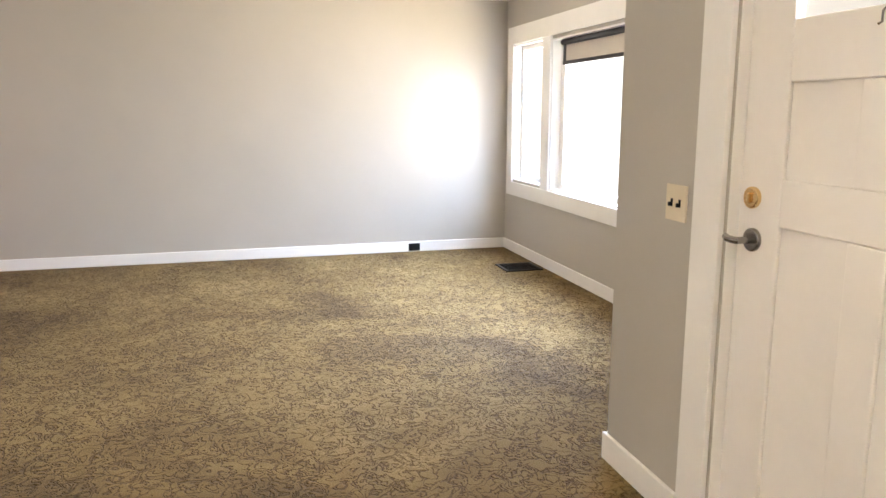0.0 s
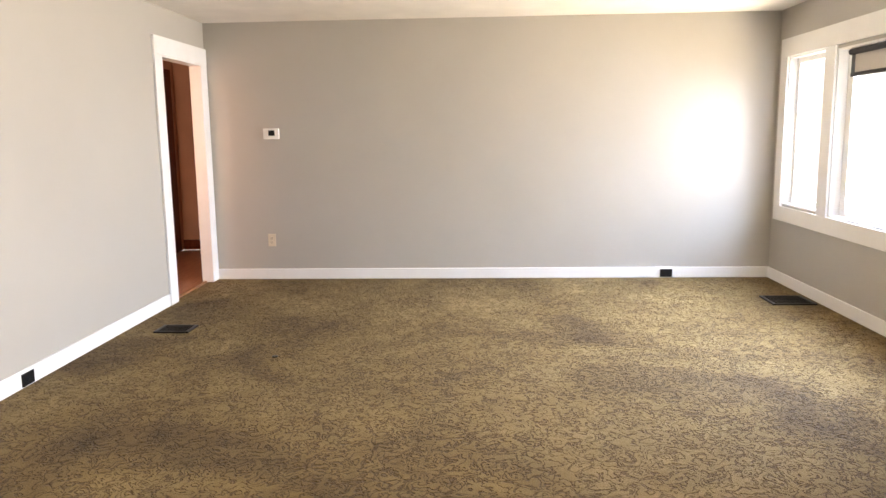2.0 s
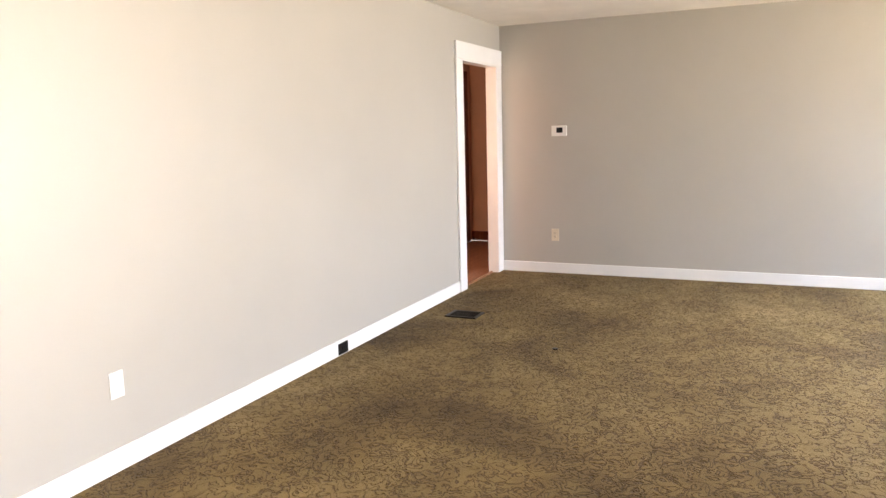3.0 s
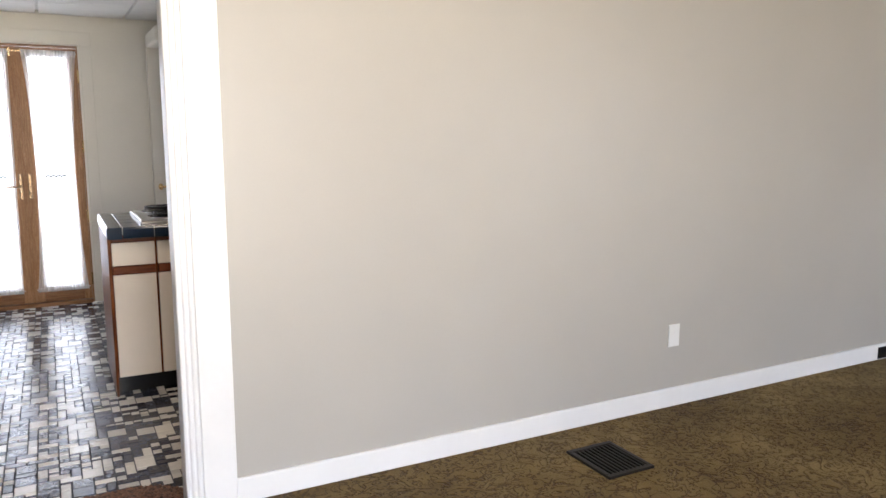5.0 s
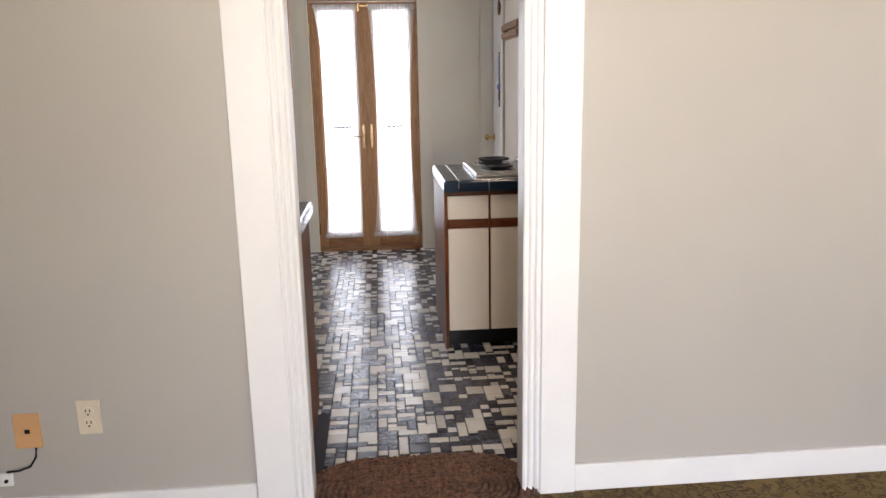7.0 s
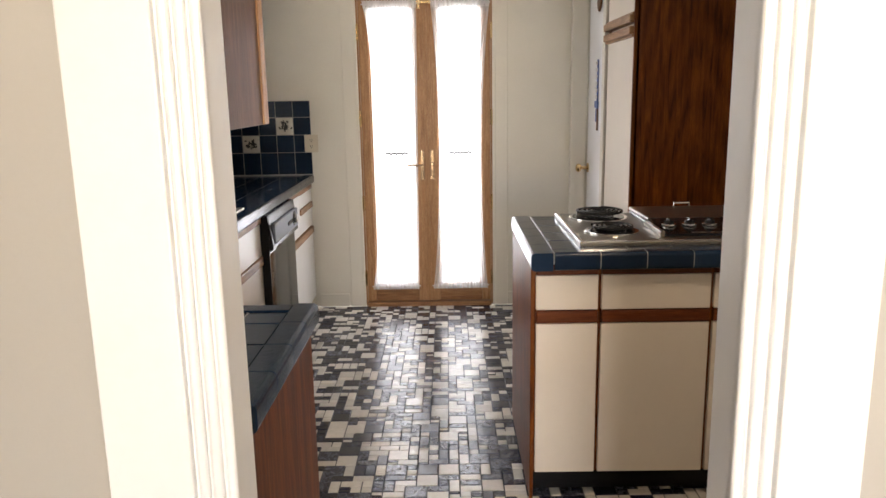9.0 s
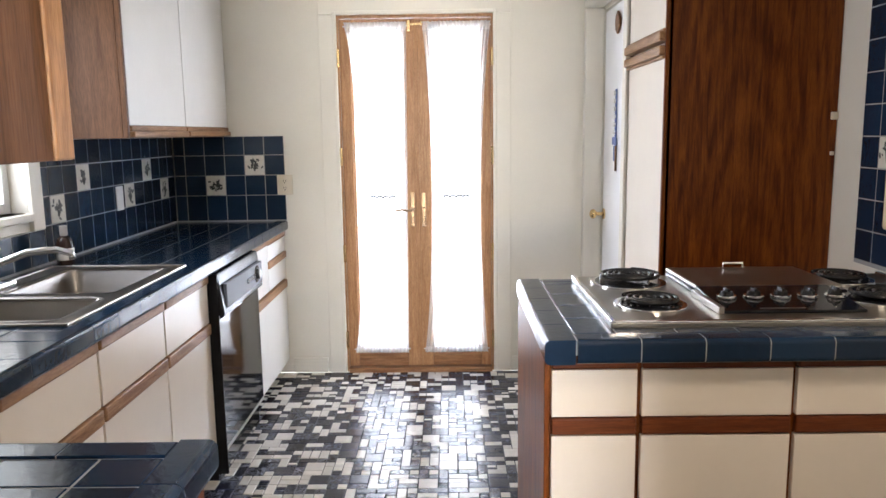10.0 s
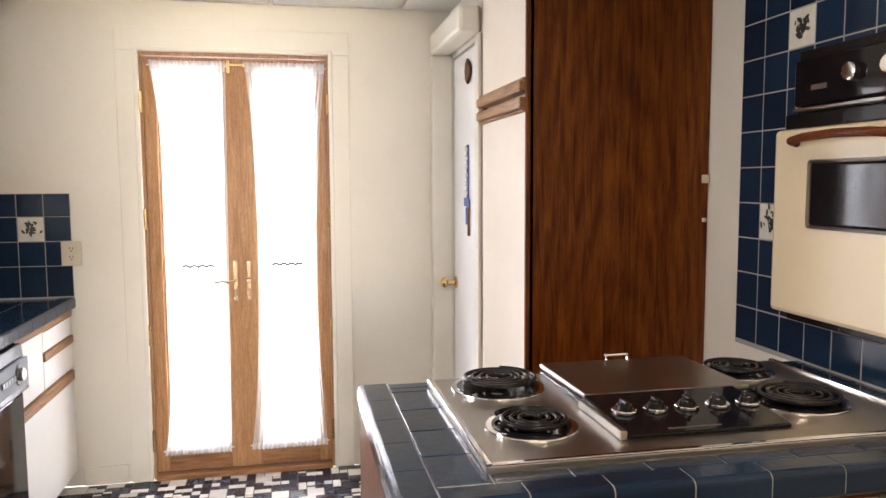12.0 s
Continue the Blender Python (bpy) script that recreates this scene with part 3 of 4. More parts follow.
part("crank", tube(bmesh.new(), [(6.55, -2.58, 0.735), (6.52, -2.56, 0.75), (6.46, -2.56, 0.745)], 0.006, 8), "whiteplate", w)
for a in ((4.2, 5.98, 0.75, 1.9), (6.31, 6.915, 0.765, 1.93)):
    part("pane", B(a[0], a[1], -2.652, -2.646, a[2], a[3]), "glass", w).visible_shadow = False
rs = thing("roller_shade", (5.1, -2.6, 1.95), "black roller shade, partly lowered at the window top", "blind")
part("roller", C((5.1, -2.59, 1.925), 0.022, 1.7, "x"), "shade", rs)
part("rail", B(4.25, 5.95, -2.605, -2.59, 1.745, 1.775, bevel=0.004), "shade", rs)
part("fabric", B(4.27, 5.90, -2.6, -2.598, 1.775, 1.915), "lowshade", rs, "translucent grey shade fabric")
part("end_strip", B(5.90, 5.95, -2.605, -2.595, 1.775, 1.915), "shade", rs)

w3 = thing("window_3", (-0.1, Y_D, 0.8), "plain white window beside the front door", "window", kind="structure")
part("window_frame", boxes((-0.87, 0.67, Y_D, Y_D + 0.02, 2.0, 2.12), (-0.87, 0.67, Y_D, Y_D + 0.02, 0.7, 0.82), (-0.87, -0.75, Y_D, Y_D + 0.02, 0.82, 2.0), (0.55, 0.67, Y_D, Y_D + 0.02, 0.82, 2.0), bevel=0.003), "trim", w3)
part("pane", B(-0.75, 0.55, Y_D - 0.09, Y_D - 0.084, 0.82, 2.0), "glass", w3).visible_shadow = False

# ---- hall seen through its doorway ----
hd = thing("hall_door", (8.8, 3.75, 0), "red-brown wooden door on the hall wall", "door")
part("leaf", B(8.05, 8.85, 3.745, 3.785, 0.01, 2.05, bevel=0.004), "reddoor", hd)
part("side_casing", boxes((7.95, 8.045, 3.77, 3.799, 0, 2.15), (8.86, 8.95, 3.77, 3.799, 0, 2.15), (8.045, 8.86, 3.77, 3.799, 2.055, 2.15), bevel=0.003), "reddoor", hd)

# ---- french doors ----
fr = thing("door_2", (-0.64, Y_F, 0), "pair of closed golden wooden french doors", "french door", kind="structure")
YF = Y_F + 0.012
for side, x0, x1, so, si in (("l", F0 + 0.012, -0.641, 0.072, 0.075), ("r", -0.637, F1 - 0.012, -0.072, -0.075)):
    a, b = (x0 + 0.06, x1 - 0.072) if side == "l" else (x0 + 0.072, x1 - 0.06)
    leaf = part("leaf", boxes((x0, a, YF, YF + 0.042, 0.03, 2.045), (b, x1, YF, YF + 0.042, 0.03, 2.045), (a, b, YF, YF + 0.042, 1.985, 2.045), bevel=0.004), "oakz", fr)
    part("bottom_rail", B(a, b, YF + 0.001, YF + 0.041, 0.03, 0.155, bevel=0.004), "oakx", leaf)
    part("glazing_bead", boxes((a, a + 0.012, YF + 0.012, YF + 0.03, 0.155, 1.985), (b - 0.012, b, YF + 0.012, YF + 0.03, 0.155, 1.985), (a + 0.012, b - 0.012, YF + 0.012, YF + 0.03, 0.155, 0.167), (a + 0.012, b - 0.012, YF + 0.012, YF + 0.03, 1.973, 1.985)), "oakz", leaf)
    part("pane", B(a, b, YF + 0.019, YF + 0.024, 0.155, 1.985), "glass", leaf).visible_shadow = False
    for z in (0.2, 0.72, 1.28, 1.83):
        hx = F0 + 0.004 if side == "l" else F1 - 0.004
        part("hinge", C((hx, Y_F - 0.012, z), 0.011, 0.1, "z", seg=12), "brass", fr)
    hx = -0.672 if side == "l" else -0.607
    pl = part("handle_plate", B(hx - 0.013, hx + 0.013, YF - 0.006, YF, 0.87, 1.07, bevel=0.003), "bronze", fr, "aged brass handle plate")
    part("rose", C((hx, YF - 0.014, 0.975), 0.011, 0.02, "y", seg=14), "bronze", pl)
    part("thumb_turn", B(hx - 0.006, hx + 0.006, YF - 0.02, YF - 0.005, 0.895, 0.93, bevel=0.003), "bronze", pl)
    if side == "l":
        part("lever", tube(bmesh.new(), [(hx, YF - 0.01, 0.975), (hx, YF - 0.045, 0.975), (hx - 0.03, YF - 0.05, 0.968), (hx - 0.06, YF - 0.05, 0.975), (hx - 0.1, YF - 0.048, 0.968)], 0.0065, 8), "bronze", pl)
    else:
        part("knob", C((hx, YF - 0.035, 0.975), 0.012, 0.03, "y", seg=14, bevel=0.003), "bronze", pl)
part("frame", boxes((F0, F0 + 0.011, Y_F - 0.001, 6.85, 0, FH), (F1 - 0.011, F1, Y_F - 0.001, 6.85, 0, FH), (F0 + 0.011, F1 - 0.011, Y_F - 0.001, 6.85, 2.048, FH)), "oakz", fr)
part("sill", B(F0 + 0.011, F1 - 0.011, Y_F - 0.03, 6.85, -0.005, 0.028, bevel=0.006), "oakx", fr)
part("astragal", B(-0.652, -0.628, YF - 0.006, YF + 0.044, 0.03, 2.045, bevel=0.003), "oakz", fr)
part("flush_bolt", boxes((-0.70, -0.575, YF - 0.008, YF, 2.005, 2.02), (-0.685, -0.668, YF - 0.012, YF, 1.97, 2.035), (-0.61, -0.597, YF - 0.01, YF, 2.0, 2.03), bevel=0.002), "brass", fr, "brass flush bolt")


def curtain(xl, xr, zb, zt, label):
    """A sheer panel gathered on rods at both ends; xl and xr give its sides by height, 0 to 1."""
    t = thing("curtain", (-0.64, YF, zb), label, "curtain", "french door curtains")
    for nm, za, zc, mat, amp, rows in (("sheer_panel", zb + 0.02, zt - 0.035, "sheer", 0.005, 40), ("top_heading", zt - 0.05, zt, "heading", 0.009, 6), ("bottom_heading", zb, zb + 0.035, "heading", 0.009, 5)):
        bm, cols, grid = bmesh.new(), 90, []
        for i in range(rows + 1):
            z = za + (zc - za) * i / rows
            k = (z - zb) / (zt - zb)
            edge = 0.004 * math.sin(z * 900) if nm != "sheer_panel" else 0
            a, b = xl(k), xr(k)
            grid.append([bm.verts.new((a + (b - a) * j / cols, YF - 0.012 - (0.004 if nm != "sheer_panel" else 0) + amp * math.sin(j * 1.25 + 0.6 * math.sin(j * 0.37 + i * 0.05)), z + (edge + 0.004 * noise.noise((j * 0.9, i, zb + a)) if nm != "sheer_panel" else 0))) for j in range(cols + 1)])
        for i in range(rows):
            for j in range(cols):
                bm.faces.new((grid[i][j], grid[i][j + 1], grid[i + 1][j + 1], grid[i + 1][j]))
        smooth(part(nm, bm, mat, t))
    # rods behind the headings and a scalloped dark trim on the tie-back line
    for z in (zb + 0.02, zt - 0.025):
        k = (z - zb) / (zt - zb)
        part("rod", C(((xl(k) + xr(k)) / 2, YF - 0.006, z), 0.004, xr(k) - xl(k) + 0.02, "x", seg=10), "whiteplate", t)
    zm = zb + (zt - zb) * 0.485
    c = (xl(0.485) + xr(0.485)) / 2
    pts = [(c - 0.075 + 0.15 * i / 40, YF - 0.026, zm + 0.01 * abs(math.sin(i * math.pi / 10))) for i in range(41)]
    part("scallop_trim", tube(bmesh.new(), pts, 0.006, 5), "motif", t)
    return t


curtain(lambda k: -1.03 + 0.045 * (1 - (2 * k - 1) ** 4) - 0.012 * k + 0.01 * math.sin(3 * k), lambda k: -0.712 + 0.022 * k, 0.115, 2.03, "sheer white curtain gathered on rods over glass")
curtain(lambda k: -0.615 + 0.05 * (1 - (2 * k - 1) ** 2) ** 0.8 + 0.01 * k, lambda k: -0.238 - 0.05 * (1 - (2 * k - 1) ** 2) + 0.02 * k, 0.115, 2.03, "sheer white curtain, pinched at the middle")

# ---- closet door and pantry ----
cd = thing("door_3", (0.41, 6.4, 0), "white closet door, closed", "door", kind="structure")
part("leaf", B(0.415, 0.455, 6.124, 6.646, 0.01, 2.05, bevel=0.003), "trim", cd)
bm = bmesh.new()
bmesh.ops.create_uvsphere(bm, u_segments=20, v_segments=14, radius=0.027, matrix=Matrix.Translation((0.352, 6.60, 0.945)) @ Matrix.Diagonal((0.75, 1, 1, 1)))
kn = smooth(part("knob", bm, "brass", cd, "brass door knob"))
part("neck", C((0.385, 6.60, 0.945), 0.01, 0.05, "x", seg=14), "brass", kn)
part("rose", C((0.411, 6.60, 0.945), 0.03, 0.008, "x", seg=20), "brass", kn)
part("casing_board", boxes((0.305, 0.41, 6.652, Y_F, 0, 2.075), (0.39, 0.41, 6.055, 6.118, 0, 2.075), bevel=0.006), "kwall", cd)
part("head_board", B(0.305, 0.41, 6.055, Y_F, 2.075, 2.19, bevel=0.02), "kwall", cd)
hk = thing("wall_hanging", (0.41, 6.33, 1.35), "blue ribbon and beads hanging on the closet door", "decoration")
part("strip", B(0.407, 0.413, 6.315, 6.345, 1.36, 1.62, bevel=0.002), "ribbon", hk)
for k in range(6):
    part("bead", C((0.402, 6.33, 1.60 - k * 0.04), 0.012, 0.01, "x", seg=10), "whitelam", hk)
part("bow", boxes((0.402, 0.41, 6.285, 6.33, 1.33, 1.37), (0.402, 0.41, 6.332, 6.38, 1.335, 1.375), (0.404, 0.41, 6.34, 6.355, 1.25, 1.33), bevel=0.003), "ribbon", hk)
part("tail", B(0.404, 0.412, 6.30, 6.32, 1.2, 1.34, bevel=0.002), "uppanel", hk)
hp = thing("door_plaque", (0.41, 6.3, 1.95), "small dark wooden plaque on the closet door", "decoration")
bm = C((0.406, 6.3, 1.95), 0.05, 0.014, "x", seg=9, bevel=0.004)
for v in bm.verts:
    v.co.z = 1.95 + (v.co.z - 1.95) * (1.15 if v.co.y > 6.3 else 0.85)
part("body", bm, "uppanel", hp)

pn = thing("pantry_cabinet", (0.75, 5.7, 0), "tall pantry cabinet with dark oak side and cream doors", "cabinet")
part("side_panel", B(0.425, 1.098, 5.409, 5.43, 0, KCEIL - 0.002, bevel=0.002), "darkoak", pn)
part("body", B(0.44, 1.098, 5.43, 6.05, 0.0, KCEIL - 0.004), "laminate", pn)
part("front_stile", boxes((0.412, 0.44, 5.409, 5.425, 0, KCEIL - 0.002), (0.425, 0.44, 6.03, 6.05, 0, KCEIL - 0.002), bevel=0.002), "darkoak", pn)
for z0, z1, hz in ((1.79, KCEIL - 0.02, 1.755), (0.12, 1.70, 1.70)):
    dr = part("door", B(0.418, 0.438, 5.428, 6.03, z0, z1, bevel=0.002), "laminate", pn)
    bm = boxes((0.39, 0.436, 5.42, 6.03, hz, hz + 0.038), (0.402, 0.436, 5.42, 6.03, hz - 0.012 if z0 < 1 else hz + 0.038, hz if z0 < 1 else hz + 0.05), bevel=0.006)
    part("pull_rail", bm, "oak", dr, "oak pull rail")
sh = thing("wall_latch", (1.09, 5.385, 1.5), "small white latch on the pantry edge", "latch")
part("keeper", B(1.07, 1.095, 5.395, 5.409, 1.44, 1.47, bevel=0.003), "plate", sh)
part("hook", B(1.075, 1.09, 5.398, 5.409, 1.30, 1.315, bevel=0.003), "plate", sh)

# ---- built-in oven ----
ov = thing("wall_oven", (1.1, 4.72, 1.3), "built-in wall oven with almond door and black controls", "oven")
OV0, OV1 = 4.335, 4.95
part("vent_trim", B(1.075, 1.1, OV0 + 0.02, OV1 - 0.03, 1.035, 1.06, bevel=0.003), "black", ov)
part("gap_trim", B(1.075, 1.1, OV0, OV1 + 0.005, 1.598, 1.64, bevel=0.003), "black", ov)
part("panel_housing", B(1.085, 1.1, OV0 + 0.04, 4.915, 1.64, 1.82, bevel=0.003), "black", ov)
part("side_strip", boxes((1.072, 1.09, 4.900, 4.915, 1.65, 1.79), bevel=0.003), "steel", ov)
od = part("oven_door", B(1.035, 1.09, OV0, OV1, 1.06, 1.595, bevel=0.014), "ovendoor", ov, "almond enamel oven door")
part("window_frame", B(1.03, 1.04, 4.475, 4.790, 1.315, 1.505, bevel=0.012), "steel", od)
part("window", B(1.027, 1.04, 4.482, 4.780, 1.322, 1.498, bevel=0.01), "glossblack", od)
part("handle", tube(bmesh.new(), [(1.035, 4.845, 1.553), (1.0, 4.825, 1.558), (0.985, 4.755, 1.565), (0.98, 4.635, 1.568), (0.985, 4.515, 1.565), (1.0, 4.445, 1.558), (1.035, 4.425, 1.553)], 0.012, 10), "darkoakx", od, "dark wooden arched handle")
pnl = part("control_panel", B(1.06, 1.09, OV0 + 0.02, 4.900, 1.66, 1.79, bevel=0.006), "glossblack", ov)
part("display_bar", B(1.057, 1.062, 4.765, 4.825, 1.70, 1.714), "steel", pnl)
for y in (4.665, 4.535):
    part("dial", C((1.05, y, 1.73), 0.024, 0.022, "x", seg=20, bevel=0.004), "chrome", pnl)
part("lower_rail", B(1.06, 1.09, OV0 + 0.02, 4.905, 1.645, 1.655, bevel=0.002), "steel", pnl)

# ---- cabinet units ----
def base_unit(name, axis, plane, out, a0, a1, depth, label, pull, lam, kick=0.1, split=0.665, rail=True, top=0.868, zk=0.1, sunk=0.0):
    """A base cabinet: body, drawer front and door with an oak rail on the top edge of each."""
    def bx(u0, u1, d0, d1, z0, z1, bev=0.0):
        lo, hi = sorted((plane + out * d0, plane + out * d1))
        return B(lo, hi, u0, u1, z0, z1, bevel=bev) if axis == "x" else B(u0, u1, lo, hi, z0, z1, bevel=bev)
    c = ((plane, (a0 + a1) / 2, 0) if axis == "x" else ((a0 + a1) / 2, plane, 0))
    t = thing(name, c, label, "cabinet", "base cabinets")
    part("body", bx(a0, a1, -depth, -0.018, zk, top - sunk), pull[1], t)
    part("toe_kick", bx(a0, a1, -depth, -0.075, 0, zk), "black", t)
    g = 0.006
    d = part("drawer", bx(a0 + g, a1 - g, -0.018, 0, split + 0.045, 0.828, 0.002), lam, t)
    part("pull_rail", bx(a0 + g, a1 - g, -0.018, 0.008 if rail else 0.003, 0.83, top - 0.004, 0.005), pull[0], d)
    d = part("door", bx(a0 + g, a1 - g, -0.018, 0, zk + 0.004, split - 0.005, 0.002), lam, t)
    part("pull_rail", bx(a0 + g, a1 - g, -0.018, 0.008 if rail else 0.003, split - 0.002, split + 0.042, 0.005), pull[0], d)
    return t


for a0, a1 in ((3.6, 3.9), (3.9, 4.363), (4.363, 4.84), (4.84, 5.3)):
    base_unit("base_cabinet", "x", -1.425, 1, a0, a1, 0.62, "cream base cabinet with oak pull rails under the sink counter", ("oak", "oakz"), "laminate", split=0.625, sunk=0.14 if a1 > 4.2 else 0.0)
# drawer bank beside the dishwasher
db = thing("drawer_cabinet", (-1.425, 6.32, 0), "white base cabinet with a small drawer stack and oak rails", "cabinet", "base cabinets")
part("body", B(-2.045, -1.443, 5.95, 6.70, 0.09, 0.868), "oakz", db)
part("toe_kick", B(-2.045, -1.5, 5.95, 6.70, 0, 0.09), "black", db)
part("top_rail", B(-1.443, -1.42, 5.95, 6.70, 0.835, 0.866, bevel=0.004), "oak", db)
part("front_panel", B(-1.443, -1.425, 5.955, 6.28, 0.585, 0.832, bevel=0.002), "whitelam", db)
for z0, z1 in ((0.745, 0.832), (0.585, 0.705)):
    d = part("drawer", B(-1.443, -1.425, 6.29, 6.695, z0, z1, bevel=0.002), "whitelam", db)
    part("pull_rail", B(-1.443, -1.418, 6.29, 6.695, z1, z1 + 0.036 if z0 < 0.7 else z1 + 0.002, bevel=0.0008), "oak", d)
d = part("door", B(-1.443, -1.425, 5.955, 6.695, 0.085, 0.525, bevel=0.002), "whitelam", db)
part("pull_rail", B(-1.443, -1.417, 5.955, 6.695, 0.528, 0.575, bevel=0.006), "oak", d)

dw = thing("dishwasher", (-1.41, 5.62, 0), "black dishwasher with silver control panel", "dishwasher")
part("body", B(-2.04, -1.43, 5.31, 5.94, 0.0, 0.865), "black", dw)
part("door", B(-1.43, -1.392, 5.312, 5.938, 0.13, 0.675, bevel=0.005), "glossblack", dw)
part("kick_plate", B(-1.43, -1.42, 5.312, 5.938, 0.01, 0.12, bevel=0.002), "glossblack", dw)
part("kick_trim", B(-1.43, -1.39, 5.312, 5.938, 0.118, 0.128, bevel=0.002), "steel", dw)
part("side_edge", B(-1.43, -1.388, 5.306, 5.318, 0.02, 0.86, bevel=0.002), "black", dw)
bm = B(-1.43, -1.368, 5.312, 5.938, 0.69, 0.862, bevel=0.008)
for v in bm.verts:
    if v.co.x > -1.4 and v.co.z > 0.8:
        v.co.x -= 0.02
cpn = part("control_panel", bm, "black", dw)
part("fascia", B(-1.381, -1.366, 5.36, 5.925, 0.715, 0.815, bevel=0.003), "fascia", cpn, "brushed silver control fascia")
part("dial_plate", C((-1.366, 5.83, 0.768), 0.04, 0.008, "x", seg=24, bevel=0.002), "black", cpn)
part("dial", C((-1.358, 5.83, 0.768), 0.024, 0.02, "x", seg=20, bevel=0.004), "nickel", cpn)
for k in range(5):
    part("button", B(-1.367, -1.36, 5.66 + k * 0.026, 5.68 + k * 0.026, 0.755, 0.775, bevel=0.001), "black", cpn)

# peninsula fronts, facing the entrance
for a0, a1 in ((-0.2, 0.023), (0.023, 0.405), (0.405, 0.75), (0.75, 1.09)):
    base_unit("peninsula_cabinet", "y", 4.165, -1, a0, a1, 0.69, "cream cabinet with dark brown wooden bands in the peninsula", ("darkoakx", "darkoak"), "laminate", split=0.662, rail=False, top=0.872)
ep = thing("end_panel", (-0.208, 4.5, 0), "dark brown wooden end panel of the peninsula", "panel")
part("board", B(-0.213, -0.201, 4.16, 4.875, 0.0, 0.872, bevel=0.002), "darkoak", ep)

# low counter beside the opening
lc = thing("corner_cabinet", (-1.4, 3.2, 0), "brown-sided base cabinet beside the opening", "cabinet")
part("body", B(-2.05, -0.853, 2.782, 3.52, 0.0, 0.868), "uppanel", lc)
part("side_panel", B(-0.852, -0.84, 2.782, 3.525, 0.0, 0.868, bevel=0.002), "darkoak", lc)


def upper_cabinet(name, x0, x1, y0, y1, z0, z1, facing, doors, label):
    t = thing(name, ((x0 + x1) / 2, (y0 + y1) / 2, z0), label, "cabinet", "upper cabinets")
    if facing == "+x":
        part("body", B(x0, x1 - 0.02, y0, y1, z0, z1, bevel=0.002), "uppanel", t)
        part("front_edge", B(x1 - 0.019, x1, y0, y0 + 0.02, z0, z1, bevel=0.002), "uppanel", t)
        for a0, a1 in doors:
            d = part("door", B(x1 - 0.02, x1, a0 + 0.004, a1 - 0.004, z0 + 0.052, z1, bevel=0.002), "whitelam", t)
            part("pull_rail", boxes((x1 - 0.02, x1 + 0.018, a0 + 0.004, a1 - 0.004, z0 + 0.004, z0 + 0.028), (x1 - 0.02, x1 + 0.006, a0 + 0.004, a1 - 0.004, z0 + 0.028, z0 + 0.05), bevel=0.005), "oak", d)
    else:
        part("body", B(x0, x1, y0, y1 - 0.05, z0, z1, bevel=0.002), "uppanel", t)
        part("front_edge", B(x1 - 0.03, x1 + 0.003, y1 - 0.049, y1 - 0.012, z0, z1, bevel=0.003), "oakz", t)
        for a0, a1 in doors:
            d = part("door", B(a0 + 0.004, a1 - 0.004, y1 - 0.012, y1 + 0.004, z0 + 0.052, z1, bevel=0.002), "whitelam", t)
            part("pull_rail", B(a0 + 0.004, a1 - 0.004, y1 - 0.04, y1 + 0.018, z0 + 0.004, z0 + 0.05, bevel=0.005), "oakx", d)
    return t


upper_cabinet("upper_cabinet", X_KW + 0.002, -1.72, 5.36, 6.70, 1.405, KCEIL - 0.004, "+x", [(5.38, 6.02), (6.02, 6.70)], "brown upper cabinet with white doors and oak rails")
upper_cabinet("upper_cabinet", X_KW + 0.002, -0.852, 2.782, 3.2, 1.387, KCEIL - 0.004, "+y", [(-2.04, -1.45), (-1.45, -0.865)], "brown upper cabinet above the corner counter")

# ---- sink window ----
sw = thing("window_2", (X_KW, 4.72, 1.1), "cream-framed window over the sink, bright daylight outside", "window", kind="structure")
part("window_frame", boxes((X_KW, X_KW + 0.02, 4.17, 4.25, 1.06, 2.13), (X_KW, X_KW + 0.02, 5.2, 5.28, 1.06, 2.13), (X_KW, X_KW + 0.02, 4.25, 5.2, 2.05, 2.13), bevel=0.003), "kwall", sw)
part("window_sill", B(-2.19, X_KW + 0.03, 4.25, 5.2, 1.1, 1.13, bevel=0.004), "kwall", sw)
part("sash", boxes((-2.15, -2.12, 4.25, 4.29, 1.13, 2.05), (-2.15, -2.12, 5.16, 5.2, 1.13, 2.05), (-2.15, -2.12, 4.29, 5.16, 1.13, 1.17), (-2.15, -2.12, 4.29, 5.16, 2.01, 2.05), (-2.15, -2.12, 4.71, 4.74, 1.17, 2.01), bevel=0.003), "trim", sw)
part("pane", B(-2.138, -2.133, 4.29, 5.16, 1.17, 2.01), "glass", sw).visible_shadow = False

# ---- tiled counters ----
CT = 0.915
P = 0.1525


def counter(name, base, label, slabs):
    t = thing(name, base, label, "countertop")
    part("core", boxes(*slabs), "grout", t)
    return t


def tile_field(t, x0, x1, y0, y1, z, skip=(), pitch=P, mat="bluetile", from_right=False):
    nx, ny = max(1, math.ceil((x1 - x0) / pitch - 0.15)), max(1, math.ceil((y1 - y0) / pitch - 0.15))
    for i in range(nx):
        for j in range(ny):
            a0, a1 = x0 + i * pitch, min(x0 + (i + 1) * pitch, x1)
            b0, b1 = y0 + j * pitch, min(y0 + (j + 1) * pitch, y1)
            if a1 - a0 < 0.02 or b1 - b0 < 0.02:
                continue
            if any(a0 > s[0] - 0.02 and a1 < s[1] + 0.02 and b0 > s[2] - 0.02 and b1 < s[3] + 0.02 for s in skip):
                continue
            tile(t, ((a0 + a1) / 2, (b0 + b1) / 2, z - 0.006), (a1 - a0 - 0.0038, b1 - b0 - 0.0038, 0.006), "+z", mat)


